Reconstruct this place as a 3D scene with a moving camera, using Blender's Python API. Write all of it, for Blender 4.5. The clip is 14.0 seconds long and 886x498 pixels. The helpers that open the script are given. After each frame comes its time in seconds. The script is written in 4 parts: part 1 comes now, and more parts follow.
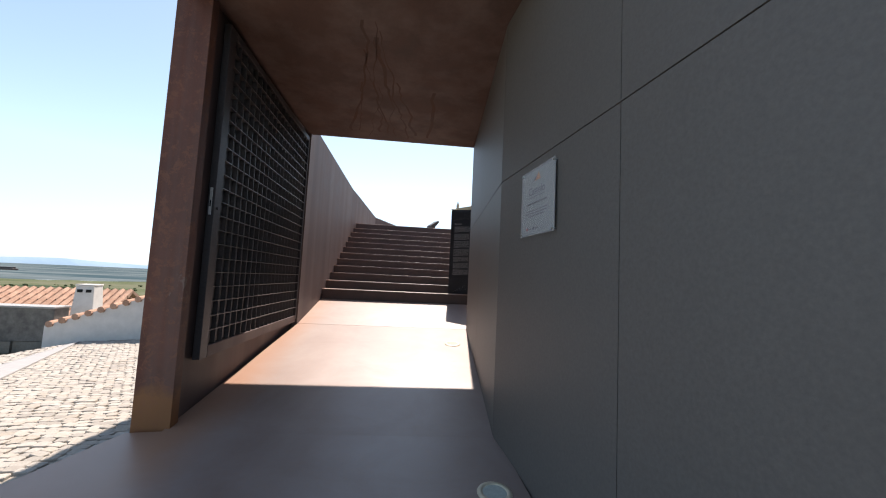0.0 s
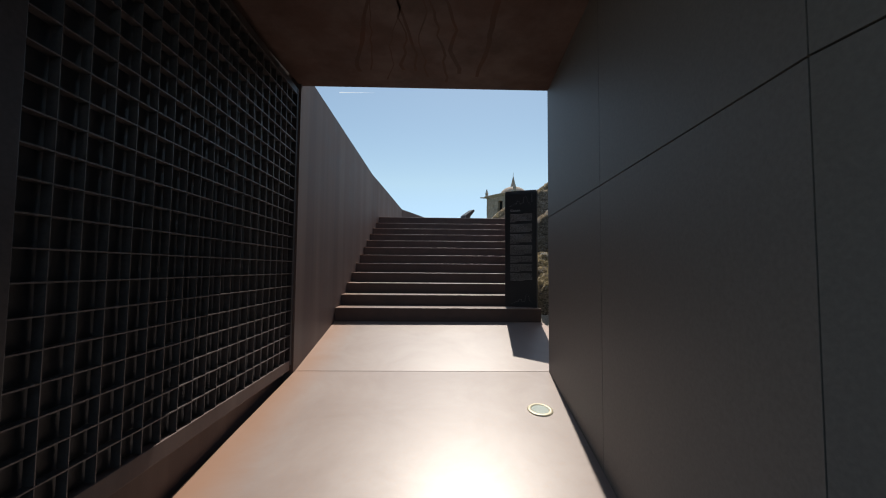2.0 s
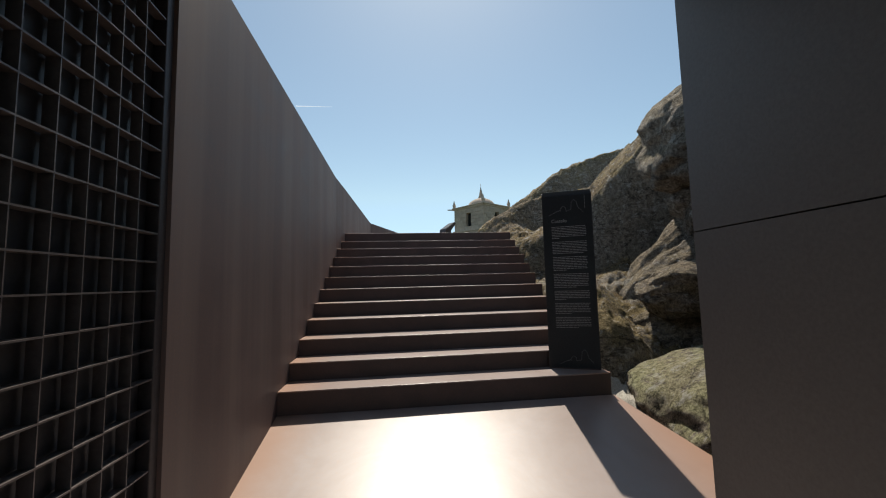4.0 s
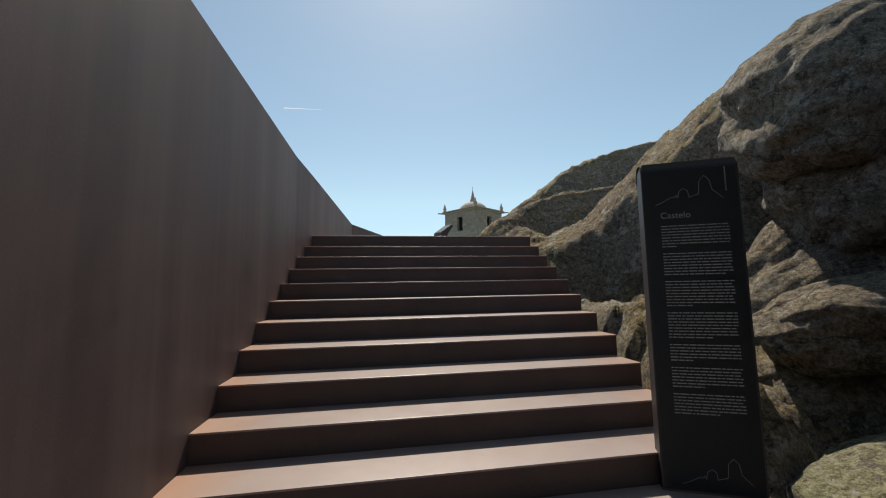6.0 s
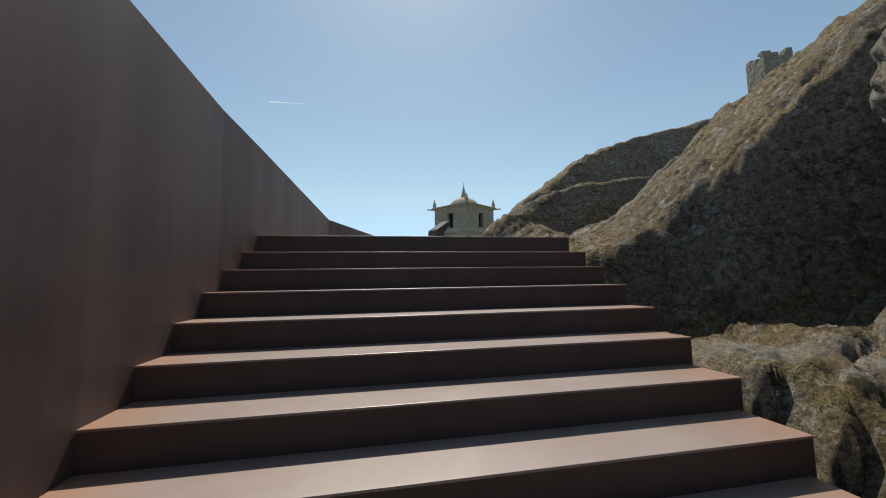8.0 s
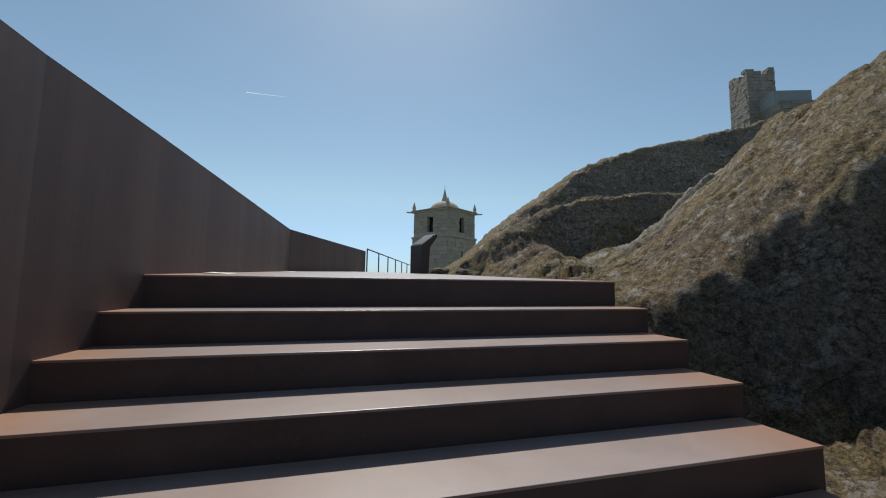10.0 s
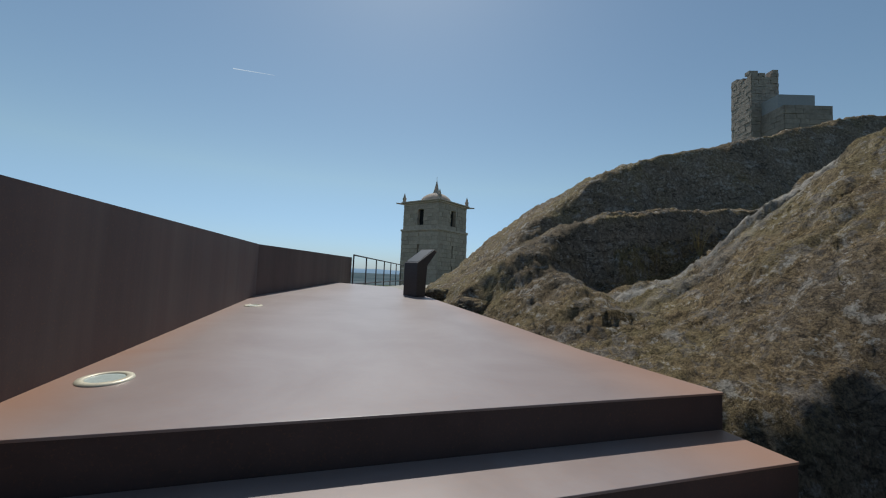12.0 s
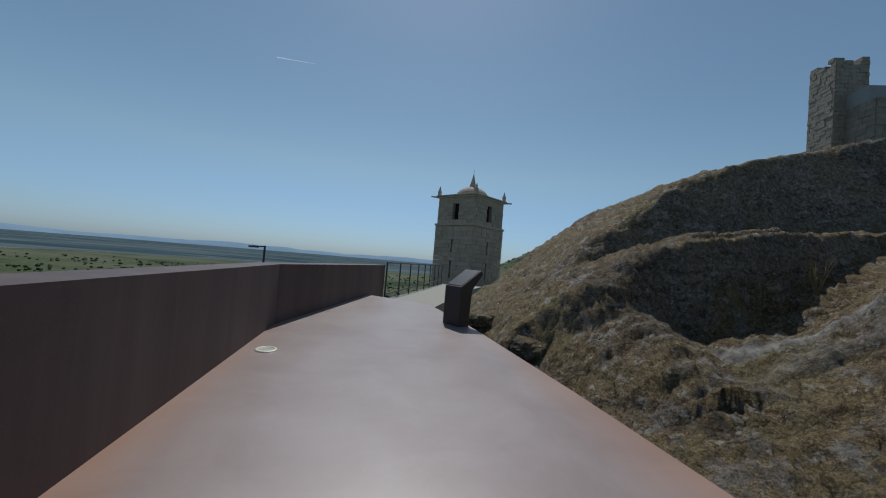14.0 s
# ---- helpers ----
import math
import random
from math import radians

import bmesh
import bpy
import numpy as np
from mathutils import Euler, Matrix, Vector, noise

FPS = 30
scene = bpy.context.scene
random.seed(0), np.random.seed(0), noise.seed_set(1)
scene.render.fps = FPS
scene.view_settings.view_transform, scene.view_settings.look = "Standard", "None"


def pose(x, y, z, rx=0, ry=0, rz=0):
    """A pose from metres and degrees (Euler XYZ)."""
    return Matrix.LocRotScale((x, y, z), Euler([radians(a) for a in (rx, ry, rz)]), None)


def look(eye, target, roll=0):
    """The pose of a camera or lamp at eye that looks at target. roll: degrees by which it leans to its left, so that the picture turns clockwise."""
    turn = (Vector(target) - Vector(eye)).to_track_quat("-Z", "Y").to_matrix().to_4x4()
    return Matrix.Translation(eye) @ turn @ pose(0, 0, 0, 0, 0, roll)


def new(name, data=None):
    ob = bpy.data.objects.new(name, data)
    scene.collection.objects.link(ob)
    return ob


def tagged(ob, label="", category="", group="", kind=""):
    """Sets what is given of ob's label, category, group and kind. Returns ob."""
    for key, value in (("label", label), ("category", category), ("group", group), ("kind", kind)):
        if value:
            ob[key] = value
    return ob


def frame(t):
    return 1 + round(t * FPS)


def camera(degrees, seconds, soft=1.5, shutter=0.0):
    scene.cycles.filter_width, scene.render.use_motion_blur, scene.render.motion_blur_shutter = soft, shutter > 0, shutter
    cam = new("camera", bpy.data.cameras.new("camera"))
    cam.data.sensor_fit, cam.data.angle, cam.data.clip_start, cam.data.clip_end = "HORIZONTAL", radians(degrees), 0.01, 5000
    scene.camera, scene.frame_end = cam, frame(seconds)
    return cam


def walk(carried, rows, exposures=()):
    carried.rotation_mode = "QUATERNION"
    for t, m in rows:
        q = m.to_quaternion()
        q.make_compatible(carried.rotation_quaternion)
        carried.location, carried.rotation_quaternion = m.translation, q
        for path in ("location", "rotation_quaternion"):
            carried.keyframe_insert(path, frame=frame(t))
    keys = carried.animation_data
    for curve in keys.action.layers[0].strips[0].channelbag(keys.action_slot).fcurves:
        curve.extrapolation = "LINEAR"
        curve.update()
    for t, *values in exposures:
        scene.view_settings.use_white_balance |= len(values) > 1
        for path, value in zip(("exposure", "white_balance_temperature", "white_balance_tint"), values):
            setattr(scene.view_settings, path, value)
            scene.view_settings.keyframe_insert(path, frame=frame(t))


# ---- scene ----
cam = camera(99.2, 14.0, 1.1)
PATH = [
    (0, (1.828, -0.356, 0.522), (2.013, 1.630, 0.68), 2.8),
    (0.5, (1.737, 0.256, 0.56), (1.85, 2.247, 0.716), 2.3),
    (1, (1.62, 0.822, 0.626), (1.6, 2.818, 0.748), 1.0),
    (1.5, (1.561, 1.371, 0.723), (1.506, 3.368, 0.811), 0.7),
    (2, (1.597, 2.019, 0.826), (1.642, 4.016, 0.93), 0.5),
    (2.5, (1.474, 2.638, 0.923), (1.64, 4.626, 1.057), -0.0),
    (5, (1.085, 5.402, 1.295), (1.347, 7.377, 1.474), -1.4),
    (5.5, (1.126, 5.877, 1.337), (1.411, 7.848, 1.524), -1.2),
    (6, (1.181, 6.371, 1.42), (1.486, 8.338, 1.616), -1.0),
    (6.5, (1.203, 6.839, 1.512), (1.532, 8.803, 1.704), -0.7),
    (7, (1.266, 7.265, 1.537), (1.627, 9.224, 1.722), -0.8),
    (7.5, (1.267, 7.752, 1.597), (1.62, 9.712, 1.774), -1.0),
    (8, (1.244, 8.207, 1.708), (1.614, 10.165, 1.886), -1.0),
    (8.5, (1.344, 8.667, 1.896), (1.757, 10.614, 2.091), -0.6),
    (9, (1.301, 9.006, 1.98), (1.727, 10.950, 2.174), -0.2),
    (11.5, (1.397, 10.492, 2.717), (1.976, 12.401, 2.863), 1.7),
    (12, (1.378, 10.781, 2.888), (1.933, 12.699, 3.014), 2.5),
    (12.5, (1.401, 11.090, 3.062), (1.946, 13.011, 3.175), 2.5),
    (13, (1.343, 11.389, 3.151), (1.843, 13.323, 3.255), 3.2),
    (13.5, (1.347, 11.660, 3.252), (1.794, 13.607, 3.337), 4.1),
    (14, (1.366, 11.843, 3.431), (1.762, 13.802, 3.496), 4.9),
]
walk(cam, [(t, look(eye, target, roll)) for t, eye, target, roll in PATH],
     [(0, 1.1, 7000, 18), (0.7, 0.7, 7000, 15), (1.5, 0.22, 6750, 11), (2.5, 0.18, 6650, 10), (5, 0.35, 6900, 8), (7.5, 0.2, 6800, 8), (9, 0.1, 6500, 8), (11.5, -0.25, 6200, 8), (13, -0.45, 6000, 8), (14, -0.65, 5900, 8)])

# ---- light and exposure ----
SUN_AZ, SUN_EL = 7.0, 56.0          # degrees right of +y, above the horizon
world = bpy.data.worlds.new("sky_world")
scene.world = world
world.use_nodes = True
wn = world.node_tree
sky = wn.nodes.new("ShaderNodeTexSky")
sky.sky_type, sky.sun_disc = "NISHITA", False
sky.sun_elevation, sky.sun_rotation = radians(SUN_EL), radians(SUN_AZ)
sky.altitude, sky.air_density, sky.dust_density, sky.ozone_density = 0, 1.0, 0.35, 0.2
# haze near the horizon cools the low sky
tc = wn.nodes.new("ShaderNodeTexCoord")
sx = wn.nodes.new("ShaderNodeSeparateXYZ")
wn.links.new(tc.outputs["Generated"], sx.inputs[0])
haze = wn.nodes.new("ShaderNodeValToRGB")
haze.color_ramp.elements[0].position, haze.color_ramp.elements[0].color = 0.0, (0.50, 0.68, 1.04, 1)
haze.color_ramp.elements[1].position, haze.color_ramp.elements[1].color = 0.22, (0.96, 1.0, 0.91, 1)
wn.links.new(sx.outputs[2], haze.inputs[0])
tint = wn.nodes.new("ShaderNodeMix")
tint.data_type, tint.blend_type = "RGBA", "MULTIPLY"
tint.inputs[0].default_value = 1.0
wn.links.new(sky.outputs[0], tint.inputs[6])
wn.links.new(haze.outputs[0], tint.inputs[7])
wn.links.new(tint.outputs[2], wn.nodes["Background"].inputs[0])
wn.nodes["Background"].inputs[1].default_value = 0.112
sun = new("sun", bpy.data.lights.new("sun", "SUN"))
sun.data.energy, sun.data.angle, sun.data.color = 4.2, radians(0.53), (1.0, 0.95, 0.87)
sun_dir = Vector((math.sin(radians(SUN_AZ)) * math.cos(radians(SUN_EL)), math.cos(radians(SUN_AZ)) * math.cos(radians(SUN_EL)), math.sin(radians(SUN_EL))))
sun.matrix_world = look(sun_dir * 50, (0, 0, 0))


# ---- materials ----
def mat(name, rough=0.6, metal=0.0, spec=0.5):
    m = bpy.data.materials.new(name)
    m.use_nodes = True
    b = m.node_tree.nodes["Principled BSDF"]
    b.inputs["Roughness"].default_value, b.inputs["Metallic"].default_value = rough, metal
    b.inputs["Specular IOR Level"].default_value = spec
    return m, m.node_tree, b


def coords(nt, scale=(1, 1, 1), obj=False):
    g = nt.nodes.new("ShaderNodeTexCoord") if obj else nt.nodes.new("ShaderNodeNewGeometry")
    mp = nt.nodes.new("ShaderNodeMapping")
    nt.links.new(g.outputs["Object" if obj else "Position"], mp.inputs[0])
    mp.inputs["Scale"].default_value = scale
    return mp.outputs[0]


def noise_tex(nt, vec, scale, detail=6.0, rough=0.6, dist=0.0):
    n = nt.nodes.new("ShaderNodeTexNoise")
    n.inputs["Scale"].default_value, n.inputs["Detail"].default_value = scale, detail
    n.inputs["Roughness"].default_value, n.inputs["Distortion"].default_value = rough, dist
    nt.links.new(vec, n.inputs["Vector"])
    return n.outputs[0]


def ramp(nt, fac, *stops):
    r = nt.nodes.new("ShaderNodeValToRGB")
    while len(r.color_ramp.elements) < len(stops):
        r.color_ramp.elements.new(0.5)
    for e, (p, c) in zip(r.color_ramp.elements, stops):
        e.position, e.color = p, (c, c, c, 1) if isinstance(c, (int, float)) else (*c, 1)
    nt.links.new(fac, r.inputs[0])
    return r.outputs[0]


def mix(nt, fac, a, b, mode="MIX"):
    x = nt.nodes.new("ShaderNodeMix")
    x.data_type, x.blend_type = "RGBA", mode
    for sock, v in ((x.inputs[0], fac), (x.inputs[6], a), (x.inputs[7], b)):
        if isinstance(v, (int, float)):
            sock.default_value = v
        elif isinstance(v, tuple):
            sock.default_value = (*v, 1)
        else:
            nt.links.new(v, sock)
    return x.outputs[2]


def bump(nt, b, h, strength=0.3, dist=0.02):
    n = nt.nodes.new("ShaderNodeBump")
    n.inputs["Strength"].default_value, n.inputs["Distance"].default_value = strength, dist
    nt.links.new(h, n.inputs["Height"])
    nt.links.new(n.outputs[0], b.inputs["Normal"])


def plain(name, colour, rough=0.6, metal=0.0, grain=0.15, scale=30.0, spec=0.5):
    m, nt, b = mat(name, rough, metal, spec)
    v = coords(nt)
    n = noise_tex(nt, v, scale, 5)
    n2 = noise_tex(nt, v, scale / 14, 3)
    lo, hi = tuple(c * (1 - grain) for c in colour), tuple(min(1, c * (1 + grain)) for c in colour)
    c = mix(nt, ramp(nt, n, (0.3, 0.0), (0.7, 1.0)), lo, hi)
    c = mix(nt, mix_fac(nt, n2, 0.35), c, tuple(x * 0.8 for x in colour))
    nt.links.new(c, b.inputs["Base Color"])
    bump(nt, b, n, 0.12, 0.004)
    return m


def mix_fac(nt, fac, k):
    x = nt.nodes.new("ShaderNodeMath")
    x.operation, x.inputs[1].default_value = "MULTIPLY", k
    nt.links.new(fac, x.inputs[0])
    return x.outputs[0]


def corten_wall(name, dark, light, streak=True, foot=False):
    m, nt, b = mat(name, 0.62, 0.0, 0.35)
    v = coords(nt)
    cloud = noise_tex(nt, v, 2.2, 7, 0.65, 0.4)
    c = mix(nt, ramp(nt, cloud, (0.32, 0.0), (0.7, 1.0)), dark, light)
    if streak:
        vs = coords(nt, (1.5, 1.5, 0.05))
        st = ramp(nt, noise_tex(nt, vs, 1.6, 5, 0.6), (0.42, 0.0), (0.66, 1.0))
        c = mix(nt, mix_fac(nt, st, 0.55), c, (0.16, 0.115, 0.1))
    speck = ramp(nt, noise_tex(nt, v, 70, 4, 0.7), (0.56, 0.0), (0.72, 1.0))
    c = mix(nt, mix_fac(nt, speck, 0.28), c, (0.26, 0.12, 0.055))
    if foot:                                  # fresh orange rust splashed up from the ground
        z = nt.nodes.new("ShaderNodeSeparateXYZ")
        nt.links.new(v, z.inputs[0])
        lift = nt.nodes.new("ShaderNodeMath")
        lift.operation = "MULTIPLY_ADD"
        lift.inputs[1].default_value, lift.inputs[2].default_value = 0.7, 0.0
        nt.links.new(cloud, lift.inputs[0])
        h = nt.nodes.new("ShaderNodeMath")
        h.operation = "ADD"
        nt.links.new(z.outputs[2], h.inputs[0])
        nt.links.new(lift.outputs[0], h.inputs[1])
        sh = nt.nodes.new("ShaderNodeMath")
        sh.operation, sh.inputs[1].default_value = "ADD", 0.7
        nt.links.new(h.outputs[0], sh.inputs[0])
        splash = ramp(nt, sh.outputs[0], (0.42, 1.0), (0.56, 0.0))
        c = mix(nt, mix_fac(nt, splash, 0.8), c, (0.27, 0.115, 0.04))
        blot = ramp(nt, noise_tex(nt, v, 9, 9, 0.8, 0.3), (0.53, 0.0), (0.58, 1.0))
        c = mix(nt, mix_fac(nt, blot, 0.5), c, (0.23, 0.095, 0.05))
        scrape = ramp(nt, noise_tex(nt, coords(nt, (1, 1, 0.6)), 3.2, 10, 0.8), (0.62, 0.0), (0.65, 1.0))
        c = mix(nt, mix_fac(nt, scrape, 0.5), c, (0.22, 0.18, 0.15))
    nt.links.new(c, b.inputs["Base Color"])
    nt.links.new(ramp(nt, cloud, (0.2, 0.5), (0.8, 0.72)), b.inputs["Roughness"])
    bump(nt, b, noise_tex(nt, v, 120, 3), 0.1, 0.003)
    return m


def corten_floor(name):
    """Walked-on steel: grey-brown sheen in the middle, orange rust along the edges, by noise and the plan."""
    m, nt, b = mat(name, 0.36, 0.0, 0.8)
    v = coords(nt)
    cloud = noise_tex(nt, v, 1.3, 7, 0.62, 0.5)
    fine = noise_tex(nt, v, 26, 5, 0.7)
    c = mix(nt, ramp(nt, cloud, (0.3, 0.0), (0.72, 1.0)), (0.235, 0.168, 0.146), (0.315, 0.25, 0.228))
    sep = nt.nodes.new("ShaderNodeSeparateXYZ")
    nt.links.new(v, sep.inputs[0])
    add = nt.nodes.new("ShaderNodeMath")
    add.operation = "ADD"
    nt.links.new(sep.outputs[0], add.inputs[0])
    nt.links.new(mix_fac(nt, cloud, 0.35), add.inputs[1])
    div = mix_fac(nt, add.outputs[0], 0.25)
    edge = ramp(nt, div, (0.06, 1.0), (0.15, 0.0), (0.76, 0.0), (0.93, 1.0))
    c = mix(nt, mix_fac(nt, edge, 0.55), c, (0.38, 0.17, 0.075))
    c = mix(nt, mix_fac(nt, ramp(nt, fine, (0.5, 0.0), (0.75, 1.0)), 0.25), c, (0.36, 0.2, 0.13))
    nt.links.new(c, b.inputs["Base Color"])
    nt.links.new(ramp(nt, mix(nt, 0.5, cloud, fine), (0.3, 0.385), (0.7, 0.41)), b.inputs["Roughness"])
    bump(nt, b, fine, 0.06, 0.003)
    return m


def rock_mat(name, moss=0.6, moss_lo=(0.11, 0.068, 0.033), moss_hi=(0.41, 0.28, 0.125)):
    """Granite with moss cushions on what faces up, pale bare streaks along the sheeting and lichen spots."""
    m, nt, b = mat(name, 0.92, 0.0, 0.2)
    v = coords(nt)
    big = noise_tex(nt, v, 0.7, 8, 0.62, 0.6)
    mid = noise_tex(nt, v, 2.6, 10, 0.72, 0.3)
    small = noise_tex(nt, v, 14, 8, 0.75)
    fine = noise_tex(nt, v, 55, 6, 0.8)
    c = mix(nt, ramp(nt, small, (0.38, 0.0), (0.62, 1.0)), (0.2, 0.165, 0.132), (0.48, 0.415, 0.34))
    # moss in cushions
    up = nt.nodes.new("ShaderNodeSeparateXYZ")
    g = nt.nodes.new("ShaderNodeNewGeometry")
    nt.links.new(g.outputs["Normal"], up.inputs[0])
    upf = ramp(nt, up.outputs[2], (0.2, 0.12), (0.6, 1.0))
    mo = mix(nt, 1.0, upf, ramp(nt, mix(nt, 0.4, mid, small), (0.43, 0.0), (0.48, 1.0)), "MULTIPLY")
    mc = mix(nt, ramp(nt, mix(nt, 0.5, small, fine), (0.42, 0.0), (0.58, 1.0)), moss_lo, moss_hi)
    mc = mix(nt, ramp(nt, big, (0.45, 0.0), (0.6, 0.5)), mc, (moss_hi[0] * 0.7, moss_hi[1] * 0.85, moss_hi[2] * 0.7))
    c = mix(nt, mix_fac(nt, mo, moss), c, mc)
    dk = ramp(nt, big, (0.36, 1.0), (0.47, 0.0))
    c = mix(nt, mix_fac(nt, dk, 0.4), c, (0.15, 0.13, 0.11))
    # dark pits and grain
    c = mix(nt, 0.6, c, ramp(nt, noise_tex(nt, v, 17, 8, 0.85), (0.43, 0.16), (0.5, 1.0)), "MULTIPLY")
    c = mix(nt, 0.5, c, ramp(nt, fine, (0.43, 0.22), (0.54, 1.0)), "MULTIPLY")
    # pale bare rock in streaks that follow the sheeting, and lichen spots
    vs = coords(nt, (1.0, 2.4, 2.4))
    streak = mix(nt, 0.3, noise_tex(nt, vs, 1.7, 9, 0.7, 0.4), small)
    c = mix(nt, mix_fac(nt, ramp(nt, streak, (0.55, 0.0), (0.59, 1.0)), 0.65), c, mix(nt, ramp(nt, fine, (0.4, 0.0), (0.6, 1.0)), (0.3, 0.275, 0.24), (0.58, 0.55, 0.5)))
    # thin dark joints along the sheeting
    joint = ramp(nt, noise_tex(nt, coords(nt, (0.5, 1.6, 1.6)), 1.1, 5, 0.55, 0.3), (0.487, 1.0), (0.5, 0.18), (0.513, 1.0))
    c = mix(nt, 0.75, c, joint, "MULTIPLY")
    at = nt.nodes.new("ShaderNodeAttribute")
    at.attribute_name = "bare"
    worn = mix(nt, 1.0, at.outputs["Fac"], ramp(nt, noise_tex(nt, vs, 4.0, 8, 0.75), (0.38, 0.0), (0.46, 1.0)), "MULTIPLY")
    c = mix(nt, mix_fac(nt, worn, 0.75), c, mix(nt, ramp(nt, small, (0.4, 0.0), (0.6, 1.0)), (0.34, 0.31, 0.27), (0.62, 0.58, 0.52)))
    li = ramp(nt, noise_tex(nt, v, 8.5, 9, 0.85), (0.585, 0.0), (0.605, 1.0))
    c = mix(nt, mix_fac(nt, li, 0.85), c, (0.5, 0.475, 0.43))
    nt.links.new(c, b.inputs["Base Color"])
    bump(nt, b, mix(nt, 0.45, small, fine), 1.0, 0.09)
    return m


def stone_mat(name, lo, hi):
    m, nt, b = mat(name, 0.9, 0.0, 0.3)
    v = coords(nt)
    n = noise_tex(nt, v, 3.0, 8, 0.7)
    f = noise_tex(nt, v, 30, 5, 0.7)
    o = nt.nodes.new("ShaderNodeNewGeometry")
    c = mix(nt, ramp(nt, n, (0.3, 0.0), (0.7, 1.0)), lo, hi)
    oi = nt.nodes.new("ShaderNodeObjectInfo")
    c = mix(nt, 0.5, c, ramp(nt, o.outputs["Random Per Island"], (0.0, 0.55), (1.0, 1.0)), "MULTIPLY")
    c = mix(nt, 0.4, c, ramp(nt, oi.outputs["Random"], (0.0, 0.6), (1.0, 1.0)), "MULTIPLY")
    c = mix(nt, 0.4, c, ramp(nt, f, (0.3, 0.4), (0.7, 1.0)), "MULTIPLY")
    nt.links.new(c, b.inputs["Base Color"])
    bump(nt, b, f, 0.5, 0.02)
    return m


def cobble_mat(name):
    m, nt, b = mat(name, 0.85, 0.0, 0.35)
    v = coords(nt)
    oi = nt.nodes.new("ShaderNodeObjectInfo")
    gi = nt.nodes.new("ShaderNodeNewGeometry")
    r = nt.nodes.new("ShaderNodeMath")
    r.operation = "ADD"
    nt.links.new(oi.outputs["Random"], r.inputs[0])
    nt.links.new(gi.outputs["Random Per Island"], r.inputs[1])
    fr = nt.nodes.new("ShaderNodeMath")
    fr.operation = "FRACT"
    nt.links.new(r.outputs[0], fr.inputs[0])
    c = ramp(nt, fr.outputs[0], (0.0, (0.32, 0.295, 0.26)), (0.5, (0.46, 0.43, 0.385)), (1.0, (0.39, 0.345, 0.29)))
    f = noise_tex(nt, v, 40, 5, 0.7)
    c = mix(nt, 0.5, c, ramp(nt, f, (0.3, 0.5), (0.7, 1.0)), "MULTIPLY")
    nt.links.new(c, b.inputs["Base Color"])
    bump(nt, b, f, 0.4, 0.01)
    return m


def land_mat(name):
    """Dry grass, scrub and soil near, patchwork of fields and woods further off."""
    m, nt, b = mat(name, 0.95, 0.0, 0.1)
    v = coords(nt)
    n = noise_tex(nt, v, 0.15, 8, 0.65)
    f = noise_tex(nt, v, 2.5, 6, 0.7)
    w = noise_tex(nt, coords(nt, (0.004, 0.009, 0.004)), 1.0, 6, 0.6, 0.5)
    c = mix(nt, ramp(nt, n, (0.35, 0.0), (0.65, 1.0)), (0.045, 0.07, 0.028), (0.12, 0.13, 0.06))
    c = mix(nt, ramp(nt, w, (0.46, 0.0), (0.6, 1.0)), c, (0.13, 0.13, 0.08))
    c = mix(nt, ramp(nt, w, (0.36, 1.0), (0.45, 0.0)), c, (0.03, 0.05, 0.025))
    c = mix(nt, 0.4, c, ramp(nt, f, (0.3, 0.4), (0.7, 1.0)), "MULTIPLY")
    nt.links.new(c, b.inputs["Base Color"])
    return m


# Distance material: two mixed tones that also glow, though nothing there is a lamp.
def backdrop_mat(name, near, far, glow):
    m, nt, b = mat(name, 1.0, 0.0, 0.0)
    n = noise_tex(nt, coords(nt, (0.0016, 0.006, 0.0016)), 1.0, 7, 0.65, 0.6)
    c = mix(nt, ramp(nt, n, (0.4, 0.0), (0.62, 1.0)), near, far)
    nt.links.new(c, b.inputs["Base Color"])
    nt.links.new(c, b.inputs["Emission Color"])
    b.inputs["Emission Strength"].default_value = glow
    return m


CORTEN = corten_wall("corten_wall", (0.07, 0.046, 0.043), (0.112, 0.073, 0.066))
RISER = corten_wall("corten_riser", (0.068, 0.046, 0.042), (0.105, 0.07, 0.062), False)
CORTEN_POST = corten_wall("corten_post", (0.085, 0.029, 0.02), (0.16, 0.056, 0.036), True, True)
SOFFIT = corten_wall("corten_soffit", (0.055, 0.03, 0.023), (0.1, 0.055, 0.042))
CORTEN_FLOOR = corten_floor("corten_floor")
STEEL_DARK = plain("dark_steel", (0.06, 0.05, 0.05), 0.5, 0.2, 0.2, 40)
STEEL_BLACK = plain("black_panel", (0.042, 0.043, 0.048), 0.45, 0.0, 0.15, 60)
STEEL_BRIGHT = plain("bright_steel", (0.55, 0.54, 0.5), 0.35, 0.9, 0.15, 60)
GRILLE = plain("grille_steel", (0.13, 0.11, 0.105), 0.42, 0.3, 0.2, 40)
LOCK = plain("worn_lock_steel", (0.55, 0.53, 0.5), 0.45, 0.2, 0.2, 50)
BOARD = plain("fibre_cement", (0.142, 0.13, 0.118), 0.55, 0.0, 0.12, 55, 0.45)
JOINT_SHADE = plain("joint_shade_black", (0.008, 0.008, 0.008), 0.9)
PAPER = plain("sign_paper", (0.23, 0.23, 0.23), 0.5, 0.0, 0.04, 20)
INK = plain("ink", (0.03, 0.03, 0.035), 0.6)
INK_ORANGE = plain("ink_orange", (0.55, 0.2, 0.04), 0.6)
INK_RED = plain("ink_red", (0.35, 0.05, 0.04), 0.6)
